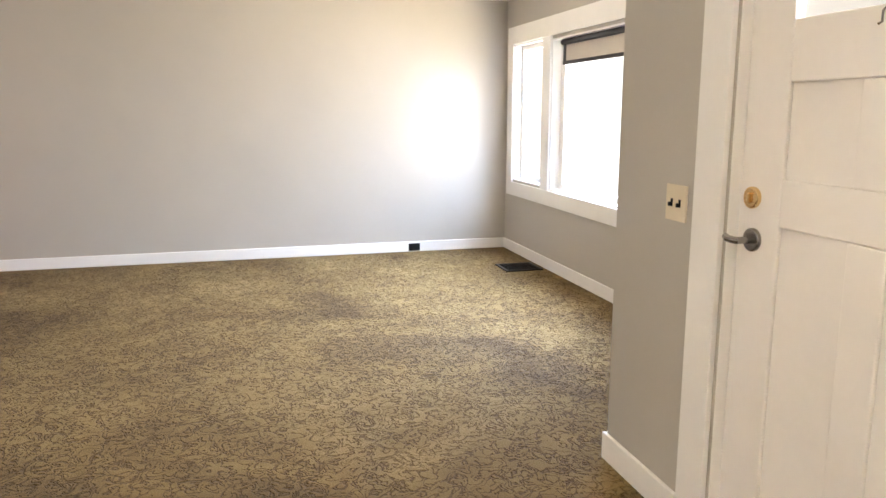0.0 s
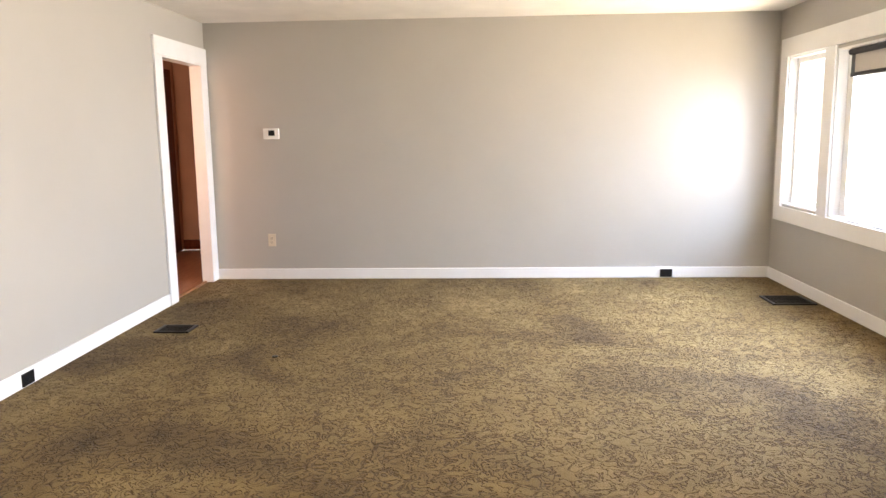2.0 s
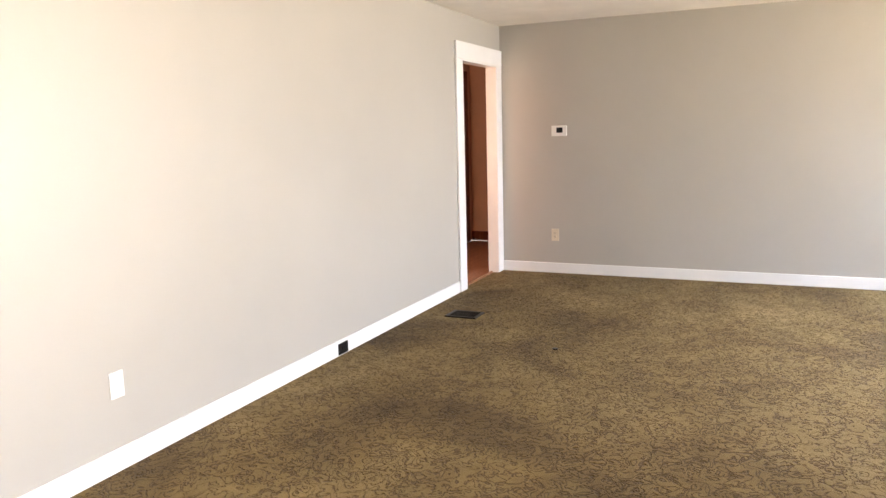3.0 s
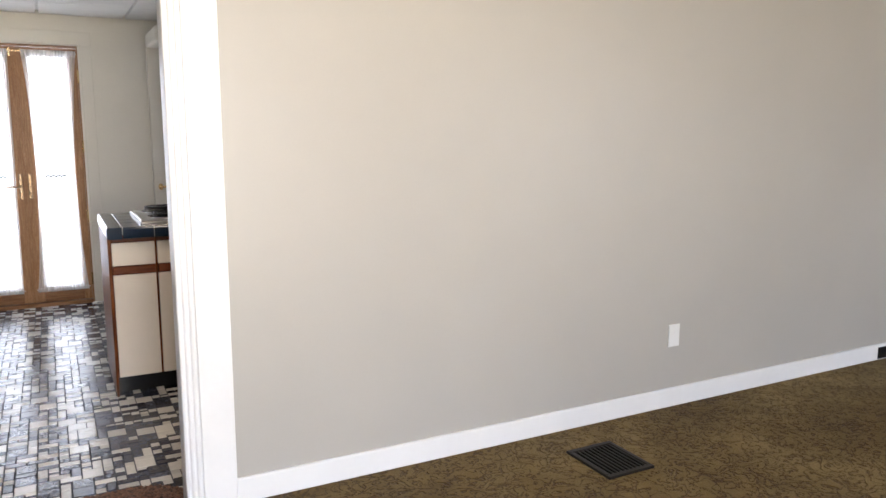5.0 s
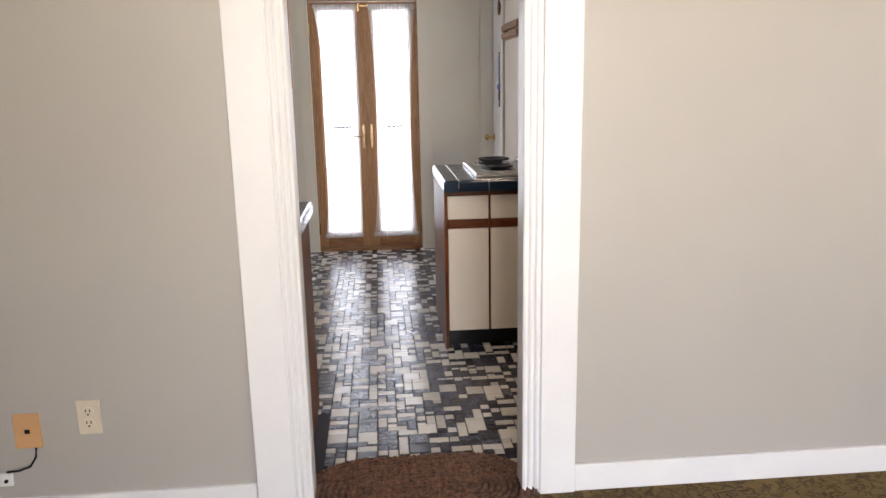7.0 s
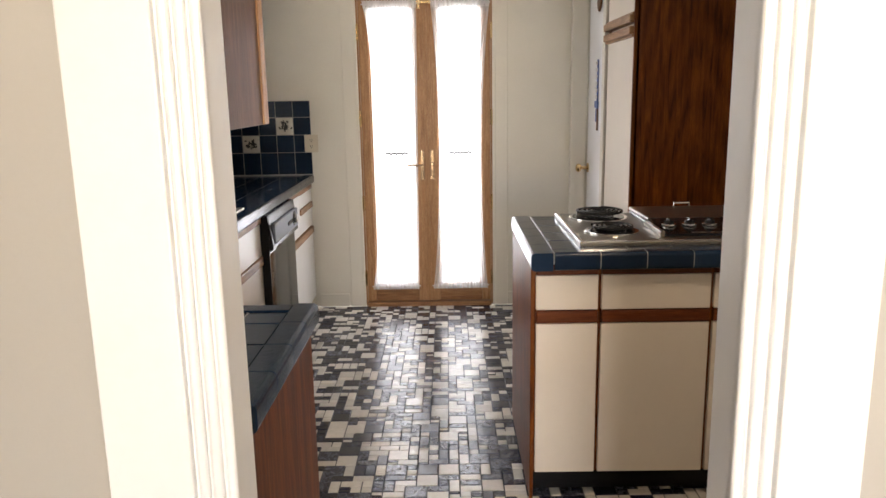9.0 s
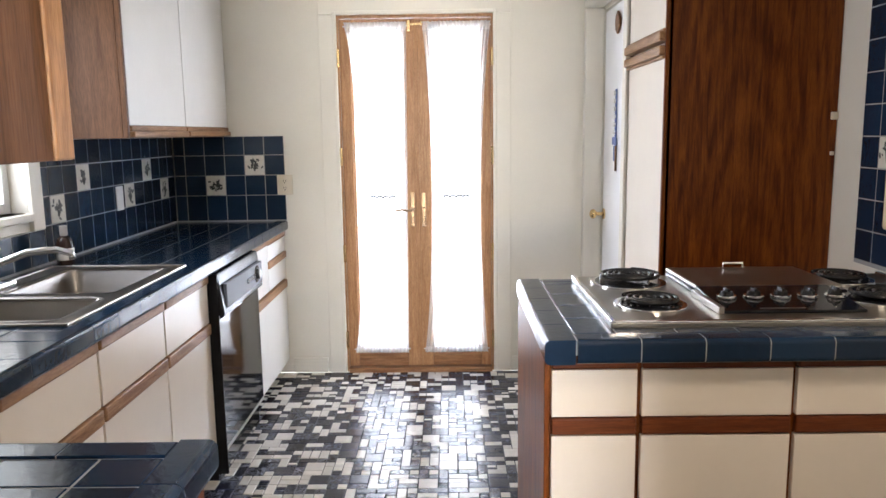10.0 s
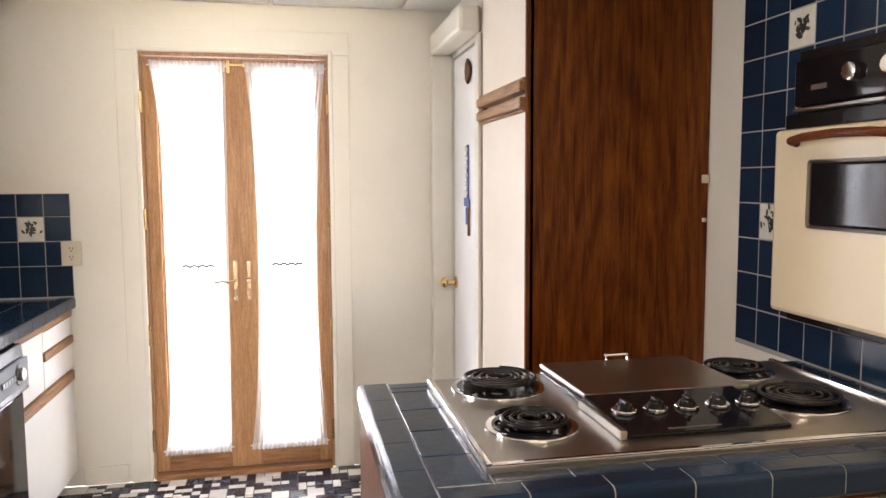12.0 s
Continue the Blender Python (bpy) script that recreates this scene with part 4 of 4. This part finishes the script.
def edge_run(t, axis, c0, c1, a0, a1, z0, z1, pitch=P, outer=1):
    """Rounded edge tiles along a counter's front."""
    n = max(1, round((a1 - a0) / pitch))
    g0, g1 = c0 + 0.0015, c1 - 0.0015
    core = B(g0, g1, a0 + 0.004, a1 - 0.004, z0 + 0.0015, z1 - 0.0015) if axis == "x" else B(a0 + 0.004, a1 - 0.004, g0, g1, z0 + 0.0015, z1 - 0.0015)
    k0 = 1 if axis == "x" else 0
    bmesh.ops.bevel(core, geom=[e for e in core.edges if abs((e.verts[0].co - e.verts[1].co)[k0]) > 0.1 and all(abs(v.co[1 - k0] - (g1 if outer else g0)) < 0.001 for v in e.verts)], offset=0.0135, segments=4, affect="EDGES", profile=0.5)
    part("grout_bead", core, "grout", t)
    for i in range(n):
        b0, b1 = a0 + (a1 - a0) * i / n + 0.0016, a0 + (a1 - a0) * (i + 1) / n - 0.0016
        bm = B(c0, c1, b0, b1, z0, z1) if axis == "x" else B(b0, b1, c0, c1, z0, z1)
        run = 1 if axis == "x" else 0
        bmesh.ops.bevel(bm, geom=[e for e in bm.edges if abs((e.verts[0].co - e.verts[1].co)[run]) > 0.02 and all(abs(v.co[1 - run] - (c1 if outer else c0)) < 0.001 for v in e.verts)], offset=0.014, segments=4, affect="EDGES", profile=0.5)
        part("edge_tile", bm, "bluetile", t)


SINK = (-1.985, -1.475, 4.31, 5.205)
lt = counter("sink_countertop", (-1.73, 5.1, CT), "blue tiled countertop with pale grout", [(X_KW, -1.415, 3.555, SINK[2] + 0.02, 0.87, CT - 0.0018), (X_KW, -1.415, SINK[3] - 0.02, 6.706, 0.87, CT - 0.0018), (X_KW, SINK[0] + 0.02, SINK[2] + 0.02, SINK[3] - 0.02, 0.87, CT - 0.0018), (SINK[1] - 0.02, -1.415, SINK[2] + 0.02, SINK[3] - 0.02, 0.87, CT - 0.0018)])
tile_field(lt, X_KW + 0.003, -1.462, SINK[3] - 0.01, 6.705, CT)
tile_field(lt, X_KW + 0.003, -1.462, 3.56, SINK[2] + 0.01, CT)
tile_field(lt, X_KW + 0.003, SINK[0] + 0.005, SINK[2] + 0.01, SINK[3] - 0.01, CT)
edge_run(lt, "x", -1.46, -1.402, 3.56, 6.705, 0.862, CT + 0.004)

cc = counter("corner_countertop", (-1.4, 3.2, CT), "dark blue tiled countertop beside the opening", [(X_KW, -0.835, 2.782, 3.55, 0.87, CT - 0.0018)])
tile_field(cc, X_KW + 0.003, -0.884, 2.785, 3.49, CT)
edge_run(cc, "x", -0.882, -0.822, 2.915, 3.552, 0.862, CT + 0.004)
edge_run(cc, "y", 3.492, 3.552, X_KW + 0.65, -0.884, 0.862, CT + 0.004)
part("end_cap", B(-0.89, -0.832, 2.884, 2.913, 0.85, CT + 0.006, bevel=0.008), "plate", cc, "cream bullnose end cap")

pt = counter("peninsula_countertop", (0.45, 4.5, CT), "blue tiled peninsula countertop with rounded edge tiles", [(-0.2, 1.098, 4.14, 4.885, 0.873, 0.9108)])
tile_field(pt, -0.14, -0.03, 4.192, 4.84, 0.9138)
tile_field(pt, 0.985, 1.097, 4.192, 4.84, 0.9138, pitch=0.112)
edge_run(pt, "y", 4.128, 4.19, -0.138, 1.096, 0.852, 0.914, outer=0)
tile_field(pt, -0.03, 0.985, 4.1915, 4.2345, 0.9138)
edge_run(pt, "x", -0.216, -0.1415, 4.128, 4.893, 0.852, 0.914, outer=0)
edge_run(pt, "y", 4.842, 4.893, -0.138, 1.096, 0.852, 0.914)

# ---- backsplashes ----
def motif(t, c, axis, facing):
    """A small printed posy: stem, leaves and a flower head."""
    bm = bmesh.new()
    rnd = random.Random(int(c.x * 97 + c.y * 53 + c.z * 31))
    for k in range(24):
        u, v = rnd.gauss(0, 0.016), rnd.gauss(0.004, 0.018)
        r, q = rnd.uniform(0.007, 0.014), rnd.uniform(0, 3.14)
        vs = []
        for a in range(6):
            s = 2 * math.pi * a / 6
            pu, pv = r * math.cos(s), 0.5 * r * math.sin(s)
            pu, pv = u + pu * math.cos(q) - pv * math.sin(q), v + pu * math.sin(q) + pv * math.cos(q)
            vs.append(bm.verts.new((c.x + facing * 0.0004 * (k % 3 + 1), c.y + pu, c.z + pv) if axis == "x" else (c.x + pu, c.y + facing * 0.0004 * (k % 3 + 1), c.z + pv)))
        bm.faces.new(vs)
    for s in (-0.014, 0.0, 0.012):
        tube(bm, [(c.x + facing * 0.0006, c.y + s * 0.2, c.z - 0.032), (c.x + facing * 0.0006, c.y + s, c.z + 0.01)] if axis == "x" else [(c.x + s * 0.2, c.y + facing * 0.0006, c.z - 0.032), (c.x + s, c.y + facing * 0.0006, c.z + 0.01)], 0.0016, 4)
    part("motif", bm, "motif", t)


Q = 0.1145
rows = [(0.922, 1.068), (1.068, 1.183), (1.183, 1.298), (1.298, 1.405)]
bs = thing("backsplash", (X_KW, 6.0, 0.92), "blue tile backsplash with white flower tiles", "backsplash")
part("backing", boxes((X_KW, X_KW + 0.0112, 5.285, 6.702, CT, 1.405), (X_KW, X_KW + 0.0112, 3.56, 5.285, CT, 1.06)), "grout", bs)
FL = {(0, 1), (2, 2), (6, 1), (8, 2), (10, 1)}
for k in range(-1, 13):
    y0, y1 = 5.34 + k * Q, 5.34 + (k + 1) * Q
    y0, y1 = max(y0, 5.287), min(y1, 6.7)
    for j, (z0, z1) in enumerate(rows):
        if y1 - y0 < 0.02:
            continue
        f = (k, j) in FL
        o = tile(bs, (X_KW + 0.005, (y0 + y1) / 2, (z0 + z1) / 2), (y1 - y0 - 0.004, z1 - z0 - 0.0035, 0.008), "+x", "flowertile" if f else "bluetile", "flower_tile" if f else "tile")
        if f:
            motif(o, Vector((X_KW + 0.0132, (y0 + y1) / 2, (z0 + z1) / 2)), "x", 1)
for k in range(15):
    tile(bs, (X_KW + 0.005, 5.285 - (k + 0.5) * Q, 0.99), (Q - 0.004, 0.132, 0.008), "+x", "bluetile")
bb = thing("backsplash", (-1.7, Y_F, 0.92), "blue tile backsplash return with two flower tiles", "backsplash")
part("backing", B(X_KW + 0.016, -1.407, Y_F - 0.0112, Y_F, CT, 1.405), "grout", bb)
for k in range(6):
    x1, x0 = -1.405 - k * Q, max(-1.405 - (k + 1) * Q, X_KW + 0.016)
    for j, (z0, z1) in enumerate(rows):
        f = (k, j) in {(1, 2), (3, 1)}
        o = tile(bb, ((x0 + x1) / 2, Y_F - 0.005, (z0 + z1) / 2), (x1 - x0 - 0.0035, z1 - z0 - 0.0035, 0.008), "-y", "flowertile" if f else "bluetile", "flower_tile" if f else "tile")
        if f:
            motif(o, Vector(((x0 + x1) / 2, Y_F - 0.0132, (z0 + z1) / 2)), "y", -1)
wall_plate("wall_outlet", (-1.405, Y_F - 0.013, 1.126), (0.09, 0.115), "-y", "plate", "ivory power outlet at the backsplash edge", "outlet", sockets=2)
wall_plate("wall_switch", (X_KW + 0.013, 5.96, 1.12), (0.07, 0.115), "+x", "whiteplate", "white cover plate on the blue tiles", "cover plate")

ot = thing("backsplash", (1.1, 4.7, 0.92), "dark blue tiles around the wall oven", "backsplash")
part("backing", B(1.0888, 1.1, 4.17, 5.2, 0.905, KCEIL - 0.003), "grout", ot)
for k in range(9):
    y1, y0 = 5.2 - k * Q, 5.2 - (k + 1) * Q
    for j in range(13):
        z0, z1 = 0.918 + j * Q, min(0.918 + (j + 1) * Q, KCEIL - 0.004)
        if z1 - z0 < 0.03 or (z0 > 1.1 and z1 < 1.8 and y1 < 4.88 and y0 > 4.38):
            continue
        f = (k, j) in {(2, 8), (1, 3), (5, 9)}
        o = tile(ot, (1.095, (y0 + y1) / 2, (z0 + z1) / 2), (Q - 0.004, z1 - z0 - 0.0035, 0.008), "-x", "flowertile" if f else "bluetile", "flower_tile" if f else "tile")
        if f:
            motif(o, Vector((1.0868, (y0 + y1) / 2, (z0 + z1) / 2)), "x", -1)

# ---- sink, tap, bottle ----
sk = thing("kitchen_sink", (-1.73, 4.75, CT), "stainless steel double-bowl sink in the tiled counter", "sink")


def bowl(x0, x1, y0, y1, z1, depth, r, seg=6):
    """A pressed steel bowl with rounded corners, open at the top."""
    bm, rings = bmesh.new(), []
    for inset, z in ((-0.014, z1 + 0.001), (0, z1), (0.006, z1 - 0.008), (0.012, z1 - depth * 0.8), (0.03, z1 - depth * 0.97), (0.06, z1 - depth)):
        ring = []
        for cx, cy, q0 in ((x1 - r, y1 - r, 0), (x0 + r, y1 - r, 90), (x0 + r, y0 + r, 180), (x1 - r, y0 + r, 270)):
            for s in range(seg + 1):
                q = radians(q0 + 90 * s / seg)
                rr = max(0.008, r - inset)
                ring.append(bm.verts.new((cx + rr * math.cos(q), cy + rr * math.sin(q), z)))
        rings.append(ring)
    for a, b in zip(rings, rings[1:]):
        for k in range(len(a)):
            bm.faces.new((a[k], a[(k + 1) % len(a)], b[(k + 1) % len(a)], b[k]))
    bm.faces.new(rings[-1])
    return bm


ZS = CT + 0.006
by = [(4.345, 4.64), (4.70, 5.165)]
bx0, bx1 = -1.90, -1.515
bm = boxes((SINK[0], bx0 + 0.012, SINK[2], SINK[3], CT, ZS), (bx1 - 0.012, SINK[1], SINK[2], SINK[3], CT, ZS), (bx0 + 0.012, bx1 - 0.012, SINK[2], by[0][0] + 0.012, CT, ZS), (bx0 + 0.012, bx1 - 0.012, by[0][1] - 0.012, by[1][0] + 0.012, CT, ZS), (bx0 + 0.012, bx1 - 0.012, by[1][1] - 0.012, SINK[3], CT, ZS))
part("rim", bm, "steel", sk)
part("rolled_edge", tube(bmesh.new(), [(SINK[0], SINK[2], CT + 0.004), (SINK[1], SINK[2], CT + 0.004), (SINK[1], SINK[3], CT + 0.004), (SINK[0], SINK[3], CT + 0.004)], 0.006, 8, closed=True), "steel", sk)
for y0, y1 in by:
    o = smooth(part("bowl", bowl(bx0, bx1, y0, y1, ZS + 0.001, 0.17, 0.06), "sinksteel", sk))
    part("drain", C(((bx0 + bx1) / 2, (y0 + y1) / 2, ZS - 0.166), 0.04, 0.006, seg=20), "chrome", o)
fa = thing("kitchen_tap", (-1.94, 4.72, ZS), "chrome single-lever kitchen tap behind the sink", "tap")
part("base", B(-1.965, -1.915, 4.60, 4.85, ZS, ZS + 0.02, bevel=0.008), "chrome", fa)
smooth(part("body", C((-1.94, 4.72, ZS + 0.05), 0.025, 0.08, r2=0.02), "chrome", fa))
smooth(part("spout", tube(bmesh.new(), [(-1.94, 4.72, ZS + 0.06), (-1.9, 4.73, ZS + 0.095), (-1.82, 4.76, ZS + 0.125), (-1.74, 4.79, ZS + 0.13), (-1.70, 4.80, ZS + 0.115), (-1.695, 4.80, ZS + 0.095)], 0.012, 12), "chrome", fa))
part("lever", tube(bmesh.new(), [(-1.94, 4.72, ZS + 0.09), (-1.945, 4.74, ZS + 0.11), (-1.95, 4.82, ZS + 0.13)], 0.007, 8), "chrome", fa)
bo = thing("soap_bottle", (-1.965, 5.12, ZS), "dark bottle with a white label and clear cap beside the sink", "bottle")
bm = bmesh.new()
prof = [(0.0, 0.001), (0.03, 0.001), (0.032, 0.01), (0.032, 0.09), (0.026, 0.108), (0.014, 0.12)]
rings = [[bm.verts.new((-1.985 + r * math.cos(k * math.pi / 8) + 0.03, 5.25 + r * math.sin(k * math.pi / 8), CT + z)) for k in range(16)] for r, z in prof[1:]]
for a, b in zip(rings, rings[1:]):
    for k in range(16):
        bm.faces.new((a[k], a[(k + 1) % 16], b[(k + 1) % 16], b[k]))
bm.faces.new(rings[0][::-1])
bm.faces.new(rings[-1])
smooth(part("body", bm, "bottle", bo))
part("cap", C((-1.955, 5.25, CT + 0.14), 0.014, 0.04, seg=16, bevel=0.003), "lowshade", bo)
part("label", C((-1.955, 5.25, CT + 0.05), 0.0328, 0.045, seg=20), "whitelam", bo)

# ---- cooktop ----
ck = thing("cooktop", (0.47, 4.55, 0.915), "stainless electric cooktop with coil burners and a covered griddle", "cooktop")
S0, S1, T0, T1, ZT = -0.036, 0.985, 4.236, 4.853, 0.928
part("plate", boxes((S0, S1, T0, T1, 0.912, ZT), bevel=0.004), "steel", ck)
part("rim", boxes((S0, S0 + 0.012, T0, T1, ZT - 0.002, ZT + 0.006), (S1 - 0.012, S1, T0, T1, ZT - 0.002, ZT + 0.006), (S0 + 0.012, S1 - 0.012, T0, T0 + 0.012, ZT - 0.002, ZT + 0.003), bevel=0.002), "chrome", ck)
for x, y, r, lift in ((0.125, 4.735, 0.1, 0.014), (0.115, 4.43, 0.082, 0.004), (0.8, 4.745, 0.082, 0.004), (0.785, 4.475, 0.1, 0.004)):
    pan = part("drip_pan", C((x, y, ZT + 0.003), r + 0.018, 0.006, seg=40, bevel=0.002), "chrome", ck, "chrome drip pan")
    part("well", C((x, y, ZT + 0.0065), r + 0.004, 0.003, seg=40), "glossblack", pan)
    n, turns = 150, 4.2 if r > 0.09 else 3.4
    pts = [(x + (0.018 + (r - 0.02) * i / n) * math.cos(2 * math.pi * turns * i / n), y + (0.018 + (r - 0.02) * i / n) * math.sin(2 * math.pi * turns * i / n), ZT + 0.015 + lift) for i in range(n + 1)]
    smooth(part("coil", tube(bmesh.new(), pts, 0.0058, 7), "black", pan, "black spiral heating coil"))
    for q in (30, 150, 270):
        part("support", B(x - 0.003, x + 0.003, y - r * 0.9, y, ZT + 0.006, ZT + 0.01 + lift), "nickel", pan).data.transform(Matrix.Translation(Vector((x, y, 0)) - BASE[ck.name]) @ Matrix.Rotation(radians(q), 4, "Z") @ Matrix.Translation(BASE[ck.name] - Vector((x, y, 0))))
gr = part("griddle_well", B(0.275, 0.72, 4.54, 4.845, ZT, ZT + 0.013, bevel=0.004), "glossblack", ck)
bm = B(0.282, 0.71, 4.548, 4.875, ZT + 0.0125, ZT + 0.026, bevel=0.006, seg=3)
for v in bm.verts:
    v.co.z -= (v.co.y - 4.55) * 0.01
lid = part("griddle_lid", bm, "steel", ck, "brushed steel griddle cover")
part("handle", tube(bmesh.new(), [(0.47, 4.855, ZT + 0.014), (0.47, 4.862, ZT + 0.038), (0.535, 4.862, ZT + 0.038), (0.535, 4.855, ZT + 0.014)], 0.005, 8), "chrome", lid)
bm = B(0.275, 0.655, 4.315, 4.535, ZT, ZT + 0.03, bevel=0.003)
for v in bm.verts:
    if v.co.y < 4.4 and v.co.z > ZT + 0.01:
        v.co.z -= 0.022
kp = part("control_panel", bm, "glossblack", ck)
part("side_trim", B(0.262, 0.278, 4.31, 4.54, ZT, ZT + 0.02, bevel=0.003), "steel", kp)
part("marking", B(0.38, 0.5, 4.332, 4.336, ZT + 0.008, ZT + 0.0108), "steel", kp)
for k in range(5):
    x = 0.325 + k * 0.075
    rg = part("knob_ring", C((x, 4.43, ZT + 0.022), 0.027, 0.008, seg=24, bevel=0.002), "chrome", kp)
    part("knob", C((x, 4.43, ZT + 0.031), 0.02, 0.016, r2=0.016, seg=20, bevel=0.003), "black", rg)
    part("grip", B(x - 0.004, x + 0.004, 4.412, 4.448, ZT + 0.037, ZT + 0.046, bevel=0.002), "black", rg)

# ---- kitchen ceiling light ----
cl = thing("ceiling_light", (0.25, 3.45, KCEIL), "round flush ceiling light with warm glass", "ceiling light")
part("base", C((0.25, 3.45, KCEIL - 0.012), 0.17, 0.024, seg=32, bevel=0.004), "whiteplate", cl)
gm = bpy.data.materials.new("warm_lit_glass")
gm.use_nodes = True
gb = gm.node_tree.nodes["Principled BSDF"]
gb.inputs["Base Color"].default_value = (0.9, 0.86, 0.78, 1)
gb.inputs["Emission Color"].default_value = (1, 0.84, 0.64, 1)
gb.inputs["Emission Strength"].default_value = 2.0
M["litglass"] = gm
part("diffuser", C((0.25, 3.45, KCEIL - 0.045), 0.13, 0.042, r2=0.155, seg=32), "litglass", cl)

# ---- braided rug ----
rug = thing("braided_rug", (-0.452, 2.745, 0), "oval brown braided rug in the kitchen opening", "rug")
RX, RY = 0.415, 0.24
core = RX - RY
for k in range(11):
    r = RY - 0.012 - k * 0.0215
    per = 2 * math.pi * r + 4 * core
    n = max(40, int(per / 0.006))
    pts = []
    for i in range(n):
        s = per * i / n
        if s < 2 * core:
            p = (core - s, r)
        elif s < 2 * core + math.pi * r:
            q = (s - 2 * core) / r
            p = (-core - r * math.sin(q), r * math.cos(q))
        elif s < 4 * core + math.pi * r:
            p = (-core + (s - 2 * core - math.pi * r), -r)
        else:
            q = (s - 4 * core - math.pi * r) / r
            p = (core + r * math.sin(q), -r * math.cos(q))
        wob = 0.0028 * math.sin(i * 2.1)
        pts.append((-0.452 + p[0], 2.745 + p[1] + wob, 0.013 + 0.002 * math.sin(i * 1.05)))
    smooth(part("braid", tube(bmesh.new(), pts, 0.0115, 7, closed=True, radius=lambda i: 0.0105 + 0.0024 * math.sin(i * 1.05 * 2)), "rug", rug))
part("backing", B(-0.452 - core, -0.452 + core, 2.745 - RY + 0.015, 2.745 + RY - 0.015, 0.001, 0.006), "rug", rug)

# small dark spot on the carpet
sp = thing("carpet_debris", (4.64, 1.436, 0), "small dark scrap lying on the carpet", "debris")
bm = C((4.64, 1.436, 0.004), 0.02, 0.008, seg=7, bevel=0.002)
part("scrap", bm, "vent", sp)

# ---- distance outside the windows ----
def backdrop(name, bm, label, colors, strength):
    m = bpy.data.materials.new(name)
    m.use_nodes = True
    nt = m.node_tree
    nt.nodes.clear()
    out, em = nt.nodes.new("ShaderNodeOutputMaterial"), nt.nodes.new("ShaderNodeEmission")
    n = noise_tex(nt, coords(nt, (0.35, 0.35, 0.5)), 1.0, 4)
    nt.links.new(ramp(nt, n, colors), em.inputs[0])
    em.inputs[1].default_value = strength
    nt.links.new(em.outputs[0], out.inputs[0])
    M[name] = m
    return structure(name, bm, name, label, "backdrop")


backdrop("backdrop_front", B(-20, 40, -20.2, -20, -0.3, 9), "hazy bright greenery across the street", [(0.3, (0.55, 0.8, 0.6)), (0.5, (0.95, 1, 0.93)), (0.7, (1, 1, 1))], 0.75)
backdrop("backdrop_garden", B(-12, 12, 16, 16.2, -0.3, 9), "hazy bright garden behind the house", [(0.3, (0.85, 0.95, 0.9)), (0.6, (1, 1, 1))], 1.6)
backdrop("backdrop_side", B(-12.2, -12, -5, 15, -0.3, 9), "bright hazy side garden", [(0.3, (0.9, 0.95, 0.9)), (0.6, (1, 1, 1))], 1.6)

# ---- mosaic floor pieces ----
U = 0.041
rnd = random.Random(7)
areas = [(-1.5, -0.2, 3.45, 6.705), (-0.82, 1.09, 2.75, 4.24), (-0.2, 0.41, 4.24, 6.705)]
x_min, y_min = -1.5, 2.75
nx, ny = int((1.09 - x_min) / U), int((6.7 - y_min) / U)
used = np.zeros((nx, ny), bool)
rest = {k: ([], []) for k in ("ftwhite", "ftnavy", "ftgrey")}
singles, tone = 0, {}
for j in range(ny):
    for i in range(nx):
        if used[i, j]:
            continue
        cx, cy = x_min + (i + 0.5) * U, y_min + (j + 0.5) * U
        if not any(a[0] <= cx <= a[1] and a[2] <= cy <= a[3] for a in areas):
            continue
        opts = [(1, 1)] * 3 + [(2, 1)] * 4 + [(1, 2)] * 2 + [(2, 2)] * 2 + [(1, 0.5)] * 2
        w_, h_ = rnd.choice(opts)
        wi, hi = int(w_), max(1, int(h_))
        if i + wi > nx or j + hi > ny or used[i:i + wi, j:j + hi].any():
            wi, hi, w_, h_ = 1, 1, 1, 1
        used[i:i + wi, j:j + hi] = True
        cells = [(h_, 0.0)] if h_ >= 1 else [(0.5, 0.0), (0.5, 0.5)]
        for hh, off in cells:
            near = {tone.get((i - 1, j)), tone.get((i, j - 1)), tone.get((i + wi - 1, j - 1))}
            odds = [p * (0.3 if k in near else 1.0) for k, p in (("ftwhite", 0.5), ("ftnavy", 0.27), ("ftgrey", 0.23))]
            mat = rnd.choices(("ftwhite", "ftnavy", "ftgrey"), odds)[0]
            for p in range(wi):
                for q in range(hi):
                    tone[i + p, j + q] = mat
            a0, a1 = x_min + i * U + 0.0023, x_min + (i + wi) * U - 0.0023
            b0, b1 = y_min + (j + off) * U + 0.0023, y_min + (j + off + hh) * U - 0.0023
            if singles < 300 and -0.75 < cx < 0.35 and cy < 3.9:
                singles += 1
                tile(kfloor, ((a0 + a1) / 2, (b0 + b1) / 2, -0.006), (a1 - a0, b1 - b0, 0.006), "+z", mat)
            else:
                vs, fs = rest[mat]
                n0, e = len(vs), 0.0015
                for s, z in ((0, -0.006), (0, -0.001), (e, 0.0)):
                    vs += [(a0 + s, b0 + s, z), (a1 - s, b0 + s, z), (a1 - s, b1 - s, z), (a0 + s, b1 - s, z)]
                fs.append((n0 + 8, n0 + 9, n0 + 10, n0 + 11))
                for k in (0, 4):
                    fs += [(n0 + k + q, n0 + k + (q + 1) % 4, n0 + k + 4 + (q + 1) % 4, n0 + k + 4 + q) for q in range(4)]
for mat, (vs, fs) in rest.items():
    me = bpy.data.meshes.new("mosaic_tiles")
    me.from_pydata(vs, [], fs)
    me.materials.append(M[mat])
    ob = new("mosaic_tiles", me)
    ob.parent = kfloor
    tagged(ob, kind="stuff")
